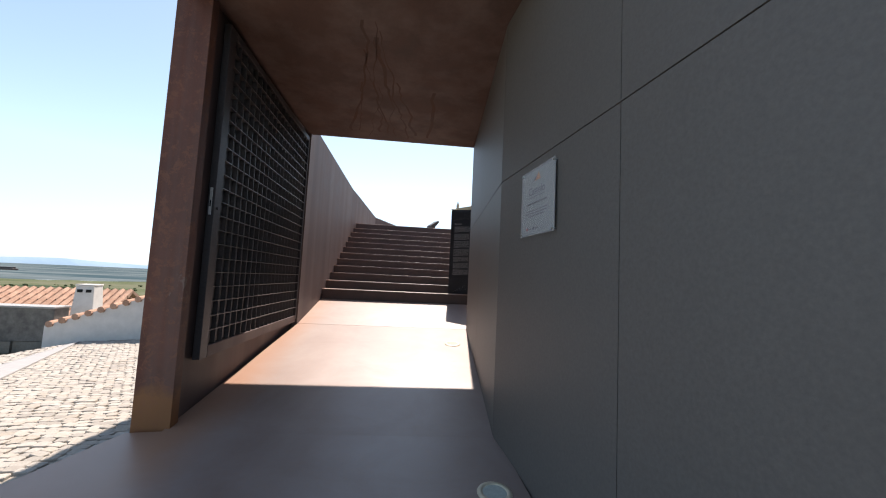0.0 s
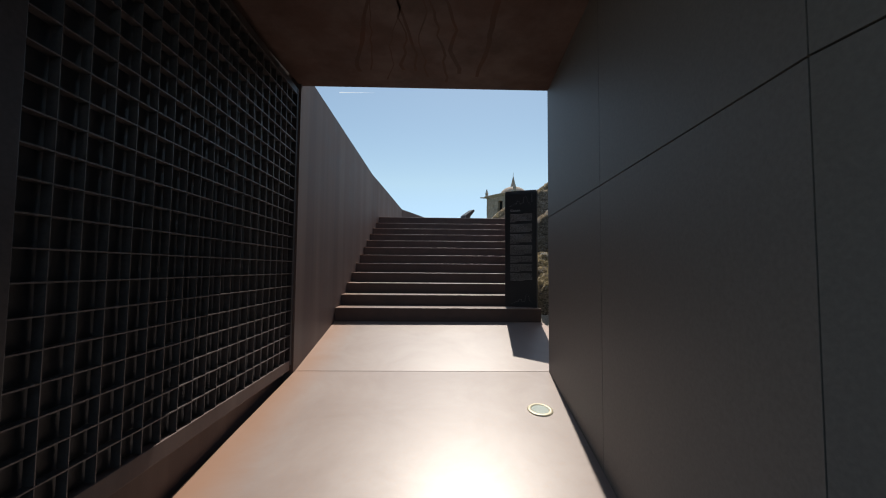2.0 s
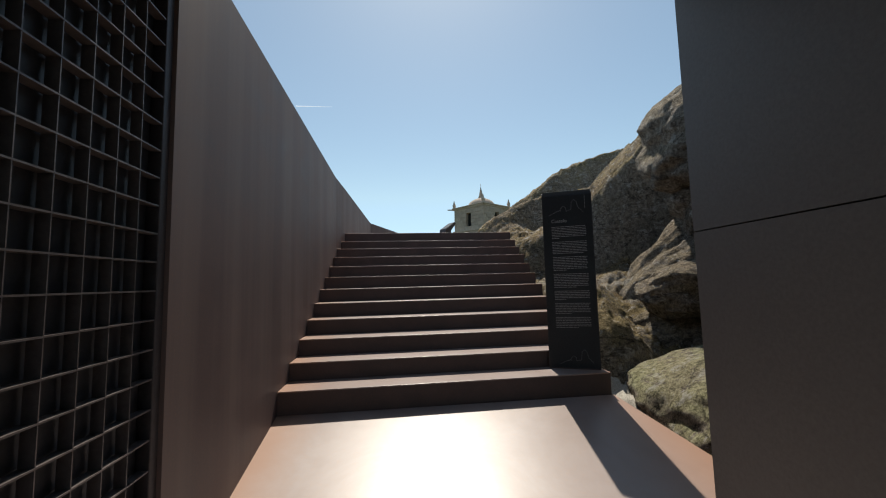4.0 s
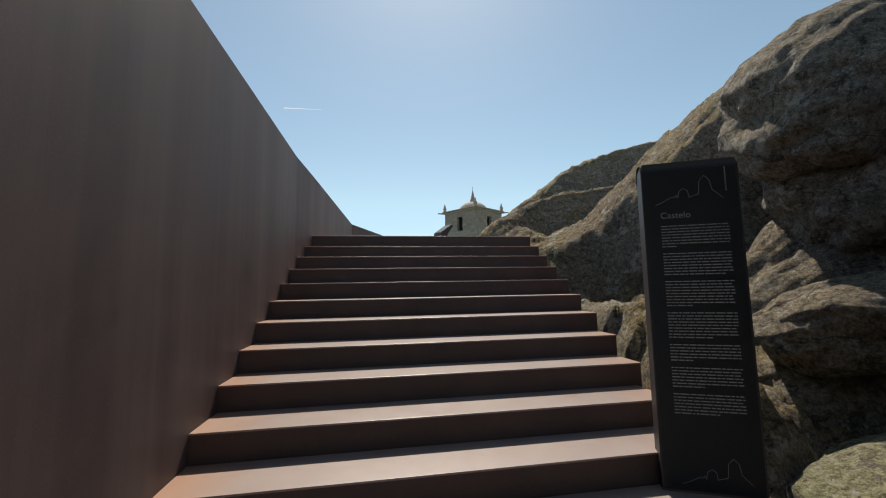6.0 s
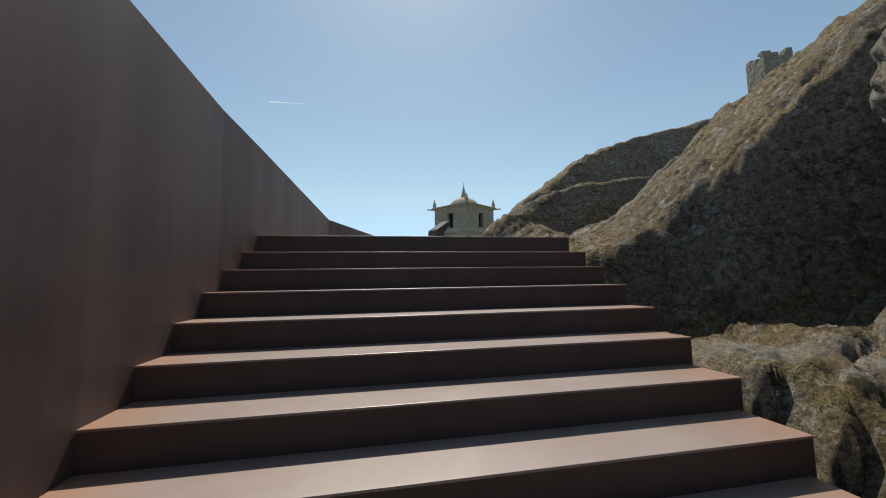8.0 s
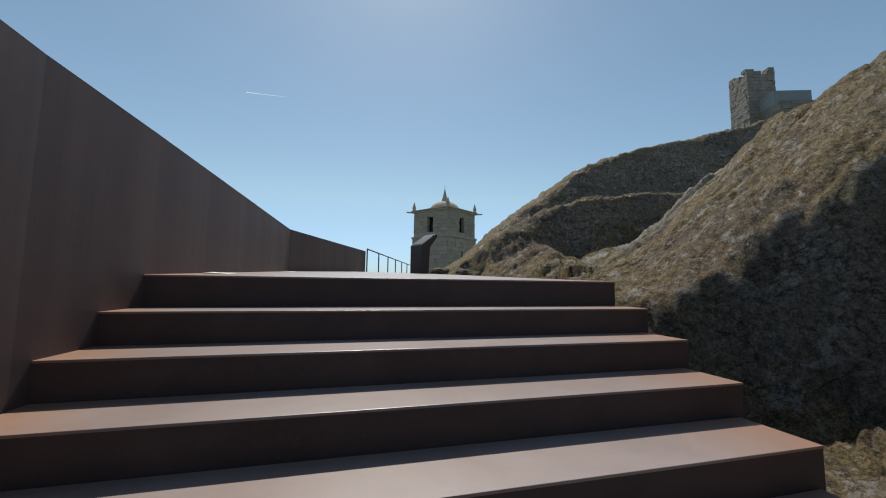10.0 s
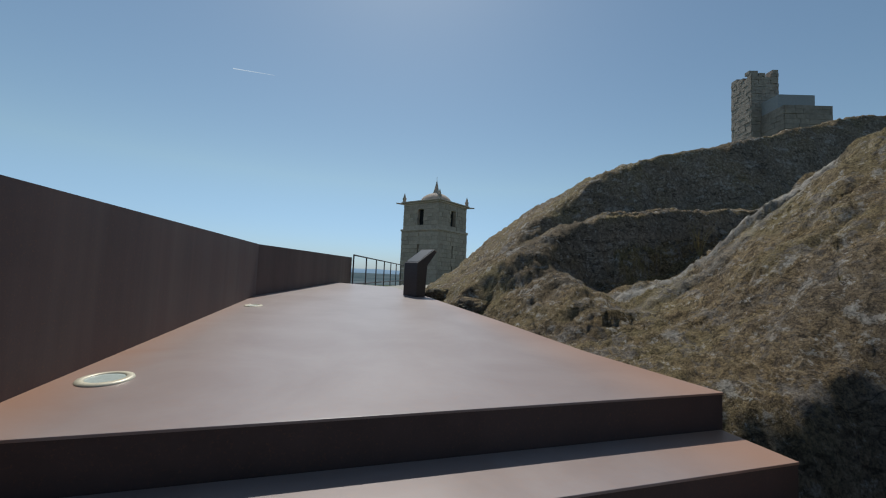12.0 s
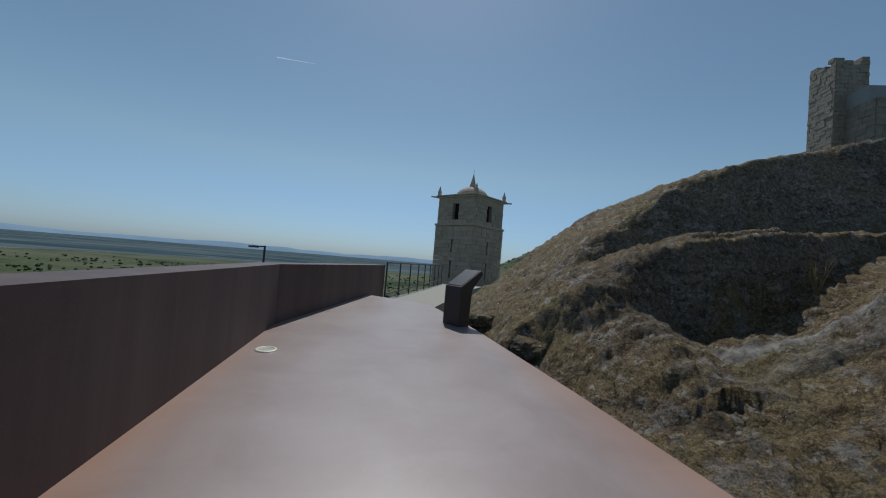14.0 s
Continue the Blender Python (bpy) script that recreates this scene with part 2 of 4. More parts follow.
PRINT = plain("white_print", (0.36, 0.36, 0.36), 0.6)
ROCK = rock_mat("granite_moss", 0.85)
# Yellow moss copy of the granite, paler so that sunlight is in the colour.
ROCK_SUN = rock_mat("granite_sunlit_yellow_moss", 0.7, (0.32, 0.275, 0.13), (0.6, 0.54, 0.31))
ROCK_BARE = rock_mat("granite_lichen", 0.45)
GRAVEL = plain("gravel", (0.38, 0.35, 0.3), 0.95, 0.0, 0.4, 60, 0.2)
TOWER_STONE = stone_mat("tower_stone", (0.56, 0.43, 0.33), (0.76, 0.62, 0.49))
RUIN_STONE = stone_mat("ruin_stone", (0.32, 0.26, 0.21), (0.52, 0.44, 0.36))
CONCRETE = plain("concrete", (0.33, 0.325, 0.32), 0.8, 0.0, 0.1, 8)
COBBLE = cobble_mat("cobble")
LAND = land_mat("land")
# Air haze over plain and hills is put into bluish colours and emission.
FARLAND_HAZE = backdrop_mat("far_land", (0.03, 0.052, 0.062), (0.095, 0.115, 0.12), 0.5)
FARHILL_HAZE = backdrop_mat("far_hills", (0.13, 0.19, 0.25), (0.15, 0.21, 0.27), 0.9)
WHITE = plain("white_render", (0.62, 0.6, 0.57), 0.85, 0.0, 0.08, 6)
GREYWALL = stone_mat("grey_wall", (0.18, 0.165, 0.14), (0.3, 0.28, 0.24))
GREYPLASTER = plain("grey_plaster", (0.15, 0.145, 0.135), 0.9, 0.0, 0.35, 7, 0.2)
TILE = stone_mat("roof_tile", (0.44, 0.25, 0.17), (0.6, 0.39, 0.28))
LEAF = plain("leaf", (0.05, 0.07, 0.025), 0.8, 0.0, 0.4, 3, 0.2)
DRYGRASS = plain("dry_grass", (0.25, 0.2, 0.09), 0.9, 0.0, 0.3, 20, 0.2)
# Emission gives the trail its sunlit brightness.
CLOUD = backdrop_mat("contrail", (0.8, 0.85, 0.9), (0.85, 0.9, 0.95), 0.6)
FROSTED = plain("frosted_glass", (0.5, 0.55, 0.5), 0.2, 0.0, 0.12, 50)
am, ant, ab = mat("acrylic", 0.25, 0.0, 0.15)
ab.inputs["Base Color"].default_value, ab.inputs["Alpha"].default_value = (0.9, 0.92, 0.92, 1), 0.16
ACRYLIC = am
CREAM = plain("cream_metal", (0.62, 0.56, 0.42), 0.45, 0.2, 0.12, 40)


# ---- mesh helpers ----
def part(name, bm, material, parent=None, label="", smooth=False):
    me = bpy.data.meshes.new(name)
    bmesh.ops.recalc_face_normals(bm, faces=bm.faces)
    bm.to_mesh(me)
    bm.free()
    me.materials.append(material)
    if smooth:
        me.polygons.foreach_set("use_smooth", [True] * len(me.polygons))
    ob = new(name, me)
    if parent is not None:
        ob.parent = parent
    if label:
        tagged(ob, label)
    return ob


def raw(name, verts, faces, material, parent=None, smooth=False):
    me = bpy.data.meshes.new(name)
    me.from_pydata(verts, [], faces)
    me.materials.append(material)
    if smooth:
        me.polygons.foreach_set("use_smooth", [True] * len(me.polygons))
    ob = new(name, me)
    ob.parent = parent
    return ob


def box(x0, y0, z0, x1, y1, z1, bev=0.0, bm=None, m=None):
    own = bmesh.new() if bm is None else bm
    mm = Matrix.Translation(((x0 + x1) / 2, (y0 + y1) / 2, (z0 + z1) / 2)) @ Matrix.Diagonal((abs(x1 - x0), abs(y1 - y0), abs(z1 - z0), 1))
    r = bmesh.ops.create_cube(own, size=1, matrix=(m @ mm) if m is not None else mm)
    if bev:
        es = list({e for v in r["verts"] for e in v.link_edges})
        bmesh.ops.bevel(own, geom=es, offset=bev, segments=2, affect="EDGES", profile=0.5)
    return own


def cyl(p, q, r0, r1=None, seg=16, bm=None):
    own = bmesh.new() if bm is None else bm
    p, q = Vector(p), Vector(q)
    d = q - p
    m = Matrix.Translation((p + q) / 2) @ d.to_track_quat("Z", "Y").to_matrix().to_4x4()
    bmesh.ops.create_cone(own, cap_ends=True, segments=seg, radius1=r0, radius2=r0 if r1 is None else r1, depth=d.length, matrix=m)
    return own


def prism(poly, z0, z1, bev=0.0):
    """A plate from a plan outline; z0 and z1 are numbers or functions of (x, y)."""
    bm = bmesh.new()
    f = lambda z, x, y: z(x, y) if callable(z) else z
    lo = [bm.verts.new((x, y, f(z0, x, y))) for x, y in poly]
    hi = [bm.verts.new((x, y, f(z1, x, y))) for x, y in poly]
    n = len(poly)
    bm.faces.new(lo[::-1])
    top = bm.faces.new(hi)
    for i in range(n):
        bm.faces.new((lo[i], lo[(i + 1) % n], hi[(i + 1) % n], hi[i]))
    if bev:
        bmesh.ops.bevel(bm, geom=list(top.edges), offset=bev, segments=2, affect="EDGES", profile=0.5)
    return bm


def empty(name, at=(0, 0, 0), rz=0.0):
    e = new(name)
    e.matrix_world = pose(*at, 0, 0, rz)
    return e


def text(name, words, size, m, material, parent=None):
    cu = bpy.data.curves.new(name, "FONT")
    cu.body, cu.size, cu.extrude = words, size, 0.0006
    tmp = bpy.data.objects.new(name, cu)
    scene.collection.objects.link(tmp)
    me = bpy.data.meshes.new_from_object(tmp.evaluated_get(bpy.context.evaluated_depsgraph_get()))
    bpy.data.objects.remove(tmp)
    me.materials.clear()
    me.materials.append(material)
    ob = new(name, me)
    ob.parent = parent
    ob.matrix_basis = m
    return ob


def hash2(ix, iy, seed):
    h = np.sin(ix * 127.1 + iy * 311.7 + seed * 74.7) * 43758.5453
    return h - np.floor(h)


def vnoise(x, y, seed=0):
    ix, iy = np.floor(x), np.floor(y)
    fx, fy = x - ix, y - iy
    fx, fy = fx * fx * (3 - 2 * fx), fy * fy * (3 - 2 * fy)
    a, b = hash2(ix, iy, seed), hash2(ix + 1, iy, seed)
    c, d = hash2(ix, iy + 1, seed), hash2(ix + 1, iy + 1, seed)
    return a + (b - a) * fx + (c - a) * fy + (a - b - c + d) * fx * fy - 0.5


def fbm(x, y, seed=0, octaves=5, gain=0.5):
    t, k = 0, 1.0
    for i in range(octaves):
        t = t + k * vnoise(x * 2 ** i + i * 17.3, y * 2 ** i - i * 9.1, seed + i)
        k *= gain
    return t


def sstep(a, b, x):
    t = np.clip((x - a) / (b - a), 0, 1)
    return t * t * (3 - 2 * t)


def grid_mesh(name, xs, ys, z, material, smooth=True):
    nx, ny = len(xs), len(ys)
    X, Y = np.meshgrid(xs, ys)
    verts = np.stack([X.ravel(), Y.ravel(), z.ravel()], 1)
    i = np.arange((ny - 1) * (nx - 1))
    a = (i // (nx - 1)) * nx + i % (nx - 1)
    faces = np.stack([a, a + 1, a + nx + 1, a + nx], 1)
    return raw(name, verts.tolist(), faces.tolist(), material, None, smooth)


# ---- plan ----
RISE, TREAD, STEP_Y, STEPS = 0.185, 0.391, 8.18, 12
TOP_Y = STEP_Y + TREAD * (STEPS - 1)       # front edge of the upper deck, 12.48
WALL_TOP = 3.208
ROOF_Z, ROOF_END = 3.0, 6.475


def ramp_z(x, y):
    if y > 6.47:
        return -0.369 + 0.195 * (y - 6.47)
    if y > 3.0:
        return -0.369 + 0.137 * (y - 6.47)
    return -0.844 + 0.07 * (y - 3.0)


def deck_z(x, y):
    return 2.247 + 0.035 * (y - TOP_Y)


def plaza_z(x, y):
    return -0.88 + 0.06 * np.minimum(x, 0) - 0.02 * (y - 3.0) - 0.2 * np.maximum(0, -x - 5.6)


# ---- ground ----
def ground_z(x, y):
    r = np.hypot(x - 3, y - 6)
    z = np.where(r < 14, plaza_z(x, y) - 0.9, 0)
    far = -2.3 - 0.16 * (r - 14)
    z = np.where(r >= 14, np.maximum(far, -40.0), z)
    z = z + 18.5 * np.exp(-((x - 48) / 26) ** 2 - ((y - 38) / 26) ** 2)
    z = z + 2.5 * np.exp(-((x - 12) / 8) ** 2 - ((y - 50) / 12) ** 2) + 3 * np.exp(-((x - 10) / 12) ** 2 - ((y - 45) / 14) ** 2)
    z = z + 150 * np.exp(-((x - 520) / 230) ** 2 - ((y - 720) / 200) ** 2)
    z = z + sstep(20, 200, r) * 3.0 * fbm(x / 60, y / 60, 3)
    return z


def polar(name, radii, zf, material, n=220):
    verts, faces = [], []
    ang = np.linspace(0, 2 * math.pi, n, endpoint=False)
    for r in radii:
        x, y = 3 + r * np.cos(ang), 6 + r * np.sin(ang)
        verts += np.stack([x, y, zf(x, y)], 1).tolist()
    for k in range(len(radii) - 1):
        for i in range(n):
            j = (i + 1) % n
            faces.append((k * n + i, k * n + j, (k + 1) * n + j, (k + 1) * n + i))
    return raw(name, verts, faces, material, None, True)


ground = polar("ground", [0.01] + [1.2 * 1.09 ** k for k in range(80)] , ground_z, LAND)
tagged(ground, "dry hillside falling away to fields and scrub", "ground", kind="structure")
r_end = 1.2 * 1.09 ** 79
far_plain = polar("backdrop", [r_end - 1] + [r_end * 1.16 ** k for k in range(1, 11) if r_end * 1.16 ** k < 4700] + [4700], lambda x, y: np.full_like(x, -40.0) + 2 * fbm(x / 300, y / 300, 8), FARLAND_HAZE)
tagged(far_plain, "green plain of fields and woods, haze put into colour and glow", "landscape", kind="structure")


def ridge_z(x, y):
    a = np.arctan2(y, x)
    return -45 + np.maximum(0, 52 + 40 * fbm(a * 7, a * 0 + 2.2, 5, 6)) * np.where(np.hypot(x - 3, y - 6) > 4680, 1, 0)


far_hills = polar("backdrop_hills", [4600, 4690, 4695], ridge_z, FARHILL_HAZE, 400)
tagged(far_hills, "low hills along the horizon, haze put into blue colour and glow", "hills", kind="structure")

# ---- passage: entrance floor, walls and roof ----
floor_low = part("floor_entrance", prism([(-2.9, -4), (2.98, -4), (2.72, 2.6), (2.667, 3.0), (2.95, ROOF_END - 0.004), (0, ROOF_END - 0.004), (-0.1, 3.05), (-0.36, 3.02)], -1.9, ramp_z), CORTEN_FLOOR)
tagged(floor_low, "rusty corten steel ramp floor with worn sheen", "floor", kind="structure")
floor_mid = part("floor_landing", prism([(0, ROOF_END + 0.006), (2.95, ROOF_END + 0.006), (3.62, 6.9), (3.36, STEP_Y), (0, STEP_Y)], -1.9, ramp_z), CORTEN_FLOOR)
tagged(floor_mid, "rusty corten steel floor plate below the stairs", "floor", kind="structure")

wall_left = part("wall_left", prism([(-0.36, 3.13), (-0.10, 3.13), (-0.10, 6.4), (0, 6.42), (0, 11.6), (0.05, 12.5), (0.26, 17.2), (-0.02, 17.3), (-0.3, 12.5), (-0.36, 6.4)], -2.2, WALL_TOP), CORTEN)
tagged(wall_left, "tall dark brown corten steel wall with rain streaks", "wall", kind="structure")
post = part("wall_end", box(-0.37, 3.09, -1.9, -0.06, 3.2, WALL_TOP, 0.004), CORTEN_POST)
tagged(post, "reddish corten steel wall end with orange rust at its foot", "wall", kind="structure")
wall_bend = part("parapet", prism([(0.26, 17.2), (1.88, 21.68), (1.58, 21.78), (-0.02, 17.3)], -1.0, WALL_TOP), CORTEN)
tagged(wall_bend, "dark corten steel parapet along the upper deck", "parapet", kind="structure")
roof = part("ceiling", prism([(-0.355, 2.0), (9, 2.0), (9, ROOF_END), (-0.03, ROOF_END)], ROOF_Z, ROOF_Z + 0.5), SOFFIT)
tagged(roof, "corten steel soffit with wavy rust drip stains", "ceiling", kind="structure")

# right wall, clad in boards with open joints
wall_r = part("wall_right", prism([(3.50, -4), (9, -4), (9, ROOF_END - 0.01), (2.99, ROOF_END - 0.01), (2.71, 3.05)], -2.0, ROOF_Z - 0.002), JOINT_SHADE)
tagged(wall_r, "building wall clad in dark grey fibre cement boards", "wall", kind="structure")
WALL_PTS = [(3.407, -3.67), (3.237, -1.99), (3.018, -0.31), (2.843, 1.37), (2.667, 3.05), (2.81, 4.74), (2.952, ROOF_END)]


def boards():
    for (xa, ya), (xb, yb) in zip(WALL_PTS[:-1], WALL_PTS[1:]):
        d = Vector((xb - xa, yb - ya, 0)).normalized()
        nrm = Vector((d.y, -d.x, 0))
        for z0, z1 in ((-1.9, 1.442), (1.450, ROOF_Z - 0.004)):
            a, b = Vector((xa, ya, 0)) + d * 0.003, Vector((xb, yb, 0)) - d * 0.003
            pts = [a, b, b + nrm * 0.03, a + nrm * 0.03]
            part("board", prism([(p.x, p.y) for p in pts], z0, z1), BOARD, wall_r)


boards()


# ---- stairs ----
def stairs():
    for k in range(1, STEPS):
        y0 = STEP_Y + TREAD * (k - 1)
        xr = 3.22 + 0.042 * (k - 1) if k > 1 else 3.36
        step = empty("step", (0, 0, 0))
        part("riser", prism([(0.002, y0 + 0.004), (xr - 0.003, y0 + 0.034), (xr - 0.003, y0 + TREAD + 0.026), (0.002, y0 + TREAD - 0.002)], -1.5, RISE * k - 0.0125), RISER, step, "dark brown steel riser")
        part("tread", prism([(0.002, y0), (xr, y0 + 0.03), (xr, y0 + TREAD + 0.03), (0.002, y0 + TREAD)], RISE * k - 0.012, RISE * k, 0.003), CORTEN_FLOOR, step, "worn corten steel tread plate")
        tagged(step, "corten steel stair step, dark riser and worn tread", "stair step", "flight of stairs", "structure")


stairs()
deck = part("floor_deck", prism([(0.0, TOP_Y), (3.66, TOP_Y + 0.03), (3.45, 13.5), (3.35, 15.03), (3.12, 17.5), (2.77, 19.7), (1.49, 20.6), (0.23, 17.2), (0.01, 12.6)], lambda x, y: deck_z(x, y) - 0.012, deck_z, 0.003), CORTEN_FLOOR)
deck_edge = part("deck_edge", prism([(0.0, TOP_Y + 0.004), (3.656, TOP_Y + 0.034), (3.445, 13.5), (3.345, 15.03), (3.115, 17.5), (2.765, 19.7), (1.49, 20.58), (0.25, 17.2), (0.02, 12.6)], 0.0, lambda x, y: deck_z(x, y) - 0.0125), RISER, deck, "dark steel edge of the deck")
tagged(deck, "upper corten steel deck, greyish pink and worn", "deck", kind="structure")


# ---- gate leaf with grille ----
def gate():
    g = empty("metal_gate", (-0.055, 3.3, -0.3))
    y0, y1, za, zb = 0.0, 3.1, -0.12, 3.2
    part("frame", box(-0.03, 0.07, -0.03, 0.035, 0.2, 3.22, 0.004), STEEL_DARK, g)
    part("frame", box(-0.03, 3.06, 0.02, 0.035, 3.12, 3.22, 0.004), STEEL_DARK, g)
    part("frame", box(-0.03, 0.204, -0.03, 0.035, 3.056, 0.08, 0.004), CORTEN, g)
    part("frame", box(-0.03, 0.204, 3.14, 0.035, 3.056, 3.22, 0.004), STEEL_DARK, g)
    # Added black sheet: stands for the shade behind the open grille.
    part("back_panel", box(-0.034, 0.19, 0.07, -0.028, 3.07, 3.15), STEEL_BLACK, g)
    n, rows = 20, 22
    me = None
    for i in range(1, n):
        y = 0.2 + 2.86 * i / n
        if me is None:
            ob = part("slat", box(-0.02, -0.0022, 0.08, 0.0295, 0.0022, 3.14), GRILLE, g)
            me = ob.data
        else:
            ob = new("slat", me)
            ob.parent = g
        ob.location = (0, y, 0)
    me = None
    for i in range(1, rows):
        z = 0.08 + 3.06 * i / rows
        if me is None:
            ob = part("bar", box(-0.02, 0.2, -0.0035, 0.031, 3.06, 0.0035), GRILLE, g)
            me = ob.data
        else:
            ob = new("bar", me)
            ob.parent = g
        ob.location = (0, 0, z)
    lock = part("lock_plate", box(-0.012, 0.064, 1.32, 0.012, 0.071, 1.58, 0.002), LOCK, g, "bright steel lock plate")
    part("keyhole", box(-0.006, 0.061, 1.40, 0.006, 0.065, 1.46, 0.001), JOINT_SHADE, lock)
    part("latch", cyl((0.03, 0.12, 1.39), (0.05, 0.12, 1.39), 0.014), STEEL_DARK, g)
    tagged(g, "open gate leaf of dark steel with egg-crate grille", "gate")


gate()


# ---- floor lights ----
def floor_light(x, y, zf, r=0.12):
    z = zf(x, y)
    slope = math.degrees(math.atan(zf(x, y + 0.1) * 10 - zf(x, y) * 10))
    e = empty("floor_light", (0, 0, 0))
    e.matrix_world = pose(x, y, z + 0.001, slope, 0, 0)
    bm = bmesh.new()
    prof = ((r, 0.0), (r - 0.004, 0.008), (r * 0.72, 0.011), (r * 0.68, 0.004), (r * 0.68, -0.02))
    rings = [[bm.verts.new((a * math.cos(t), a * math.sin(t), h)) for t in np.linspace(0, 2 * math.pi, 40, endpoint=False)] for a, h in prof]
    for a, b in zip(rings[:-1], rings[1:]):
        for i in range(40):
            bm.faces.new((a[i], a[(i + 1) % 40], b[(i + 1) % 40], b[i]))
    part("ring", bm, CREAM, e, "cream metal ring", True)
    part("lens", cyl((0, 0, 0.001), (0, 0, 0.005), r * 0.68, None, 40), FROSTED, e, "frosted greenish glass lens")
    part("bowl", cyl((0, 0, -0.003), (0, 0, 0.0005), r * 0.66, r * 0.66, 32), STEEL_BRIGHT, e)
    tagged(e, "round recessed floor light with cream rim and glass", "floor light", "recessed floor lights")


floor_light(2.60, 5.60, ramp_z)
floor_light(2.5, 2.25, ramp_z)
floor_light(0.30, 13.14, deck_z)
floor_light(0.45, 16.02, deck_z, 0.11)


# ---- plaque on the cladding ----
def plaque():
    e = new("sign_plaque")
    # local x runs towards the entrance, local z is up, local -y faces the passage
    e.matrix_world = pose(2.717, 2.50, 0.865, 0, 0, -84.0)
    w, h = 0.53, 0.497
    part("cover", box(0, -0.022, 0, w, -0.018, h, 0.001), ACRYLIC, e, "clear acrylic cover").visible_shadow = False
    part("back_plate", box(0.012, -0.014, 0.012, w - 0.012, -0.008, h - 0.012), PAPER, e, "white printed sheet")
    for x in (0.02, w - 0.02):
        for z in (0.02, h - 0.02):
            part("screw", cyl((x, -0.026, z), (x, 0.0, z), 0.008, None, 12), STEEL_BRIGHT, e)
    up = Matrix.Rotation(radians(90), 4, "X")
    text("lettering", "Castelo", 0.085, Matrix.Translation((0.115, -0.0146, 0.305)) @ up, INK, e)
    bm = bmesh.new()
    for pts in (((0.16, 0.40), (0.22, 0.41), (0.27, 0.43), (0.235, 0.435)),):
        bm.faces.new([bm.verts.new((x, -0.0148, z)) for x, z in pts])
    part("emblem", bm, INK, e)
    bm = bmesh.new()
    bm.faces.new([bm.verts.new((x, -0.0150, z)) for x, z in ((0.22, 0.405), (0.31, 0.405), (0.275, 0.46))])
    part("emblem", bm, INK_ORANGE, e)
    for x0, x1, z, t in ((0.1, 0.38, 0.285, 0.004), (0.09, 0.41, 0.235, 0.013), (0.08, 0.42, 0.185, 0.006), (0.08, 0.42, 0.165, 0.006), (0.12, 0.37, 0.145, 0.008)):
        part("text_line", box(x0, -0.0152, z, x1, -0.0144, z + t), INK, e)
    part("logo_mark", box(0.09, -0.0152, 0.045, 0.115, -0.0144, 0.065), INK_RED, e)
    part("logo_mark", box(0.20, -0.0152, 0.045, 0.225, -0.0144, 0.065), INK, e)
    for x in (0.122, 0.232):
        part("text_line", box(x, -0.0152, 0.05, x + 0.06, -0.0144, 0.056), INK, e)
    tagged(e, "white sign sheet behind clear acrylic on grey cladding", "sign")


plaque()


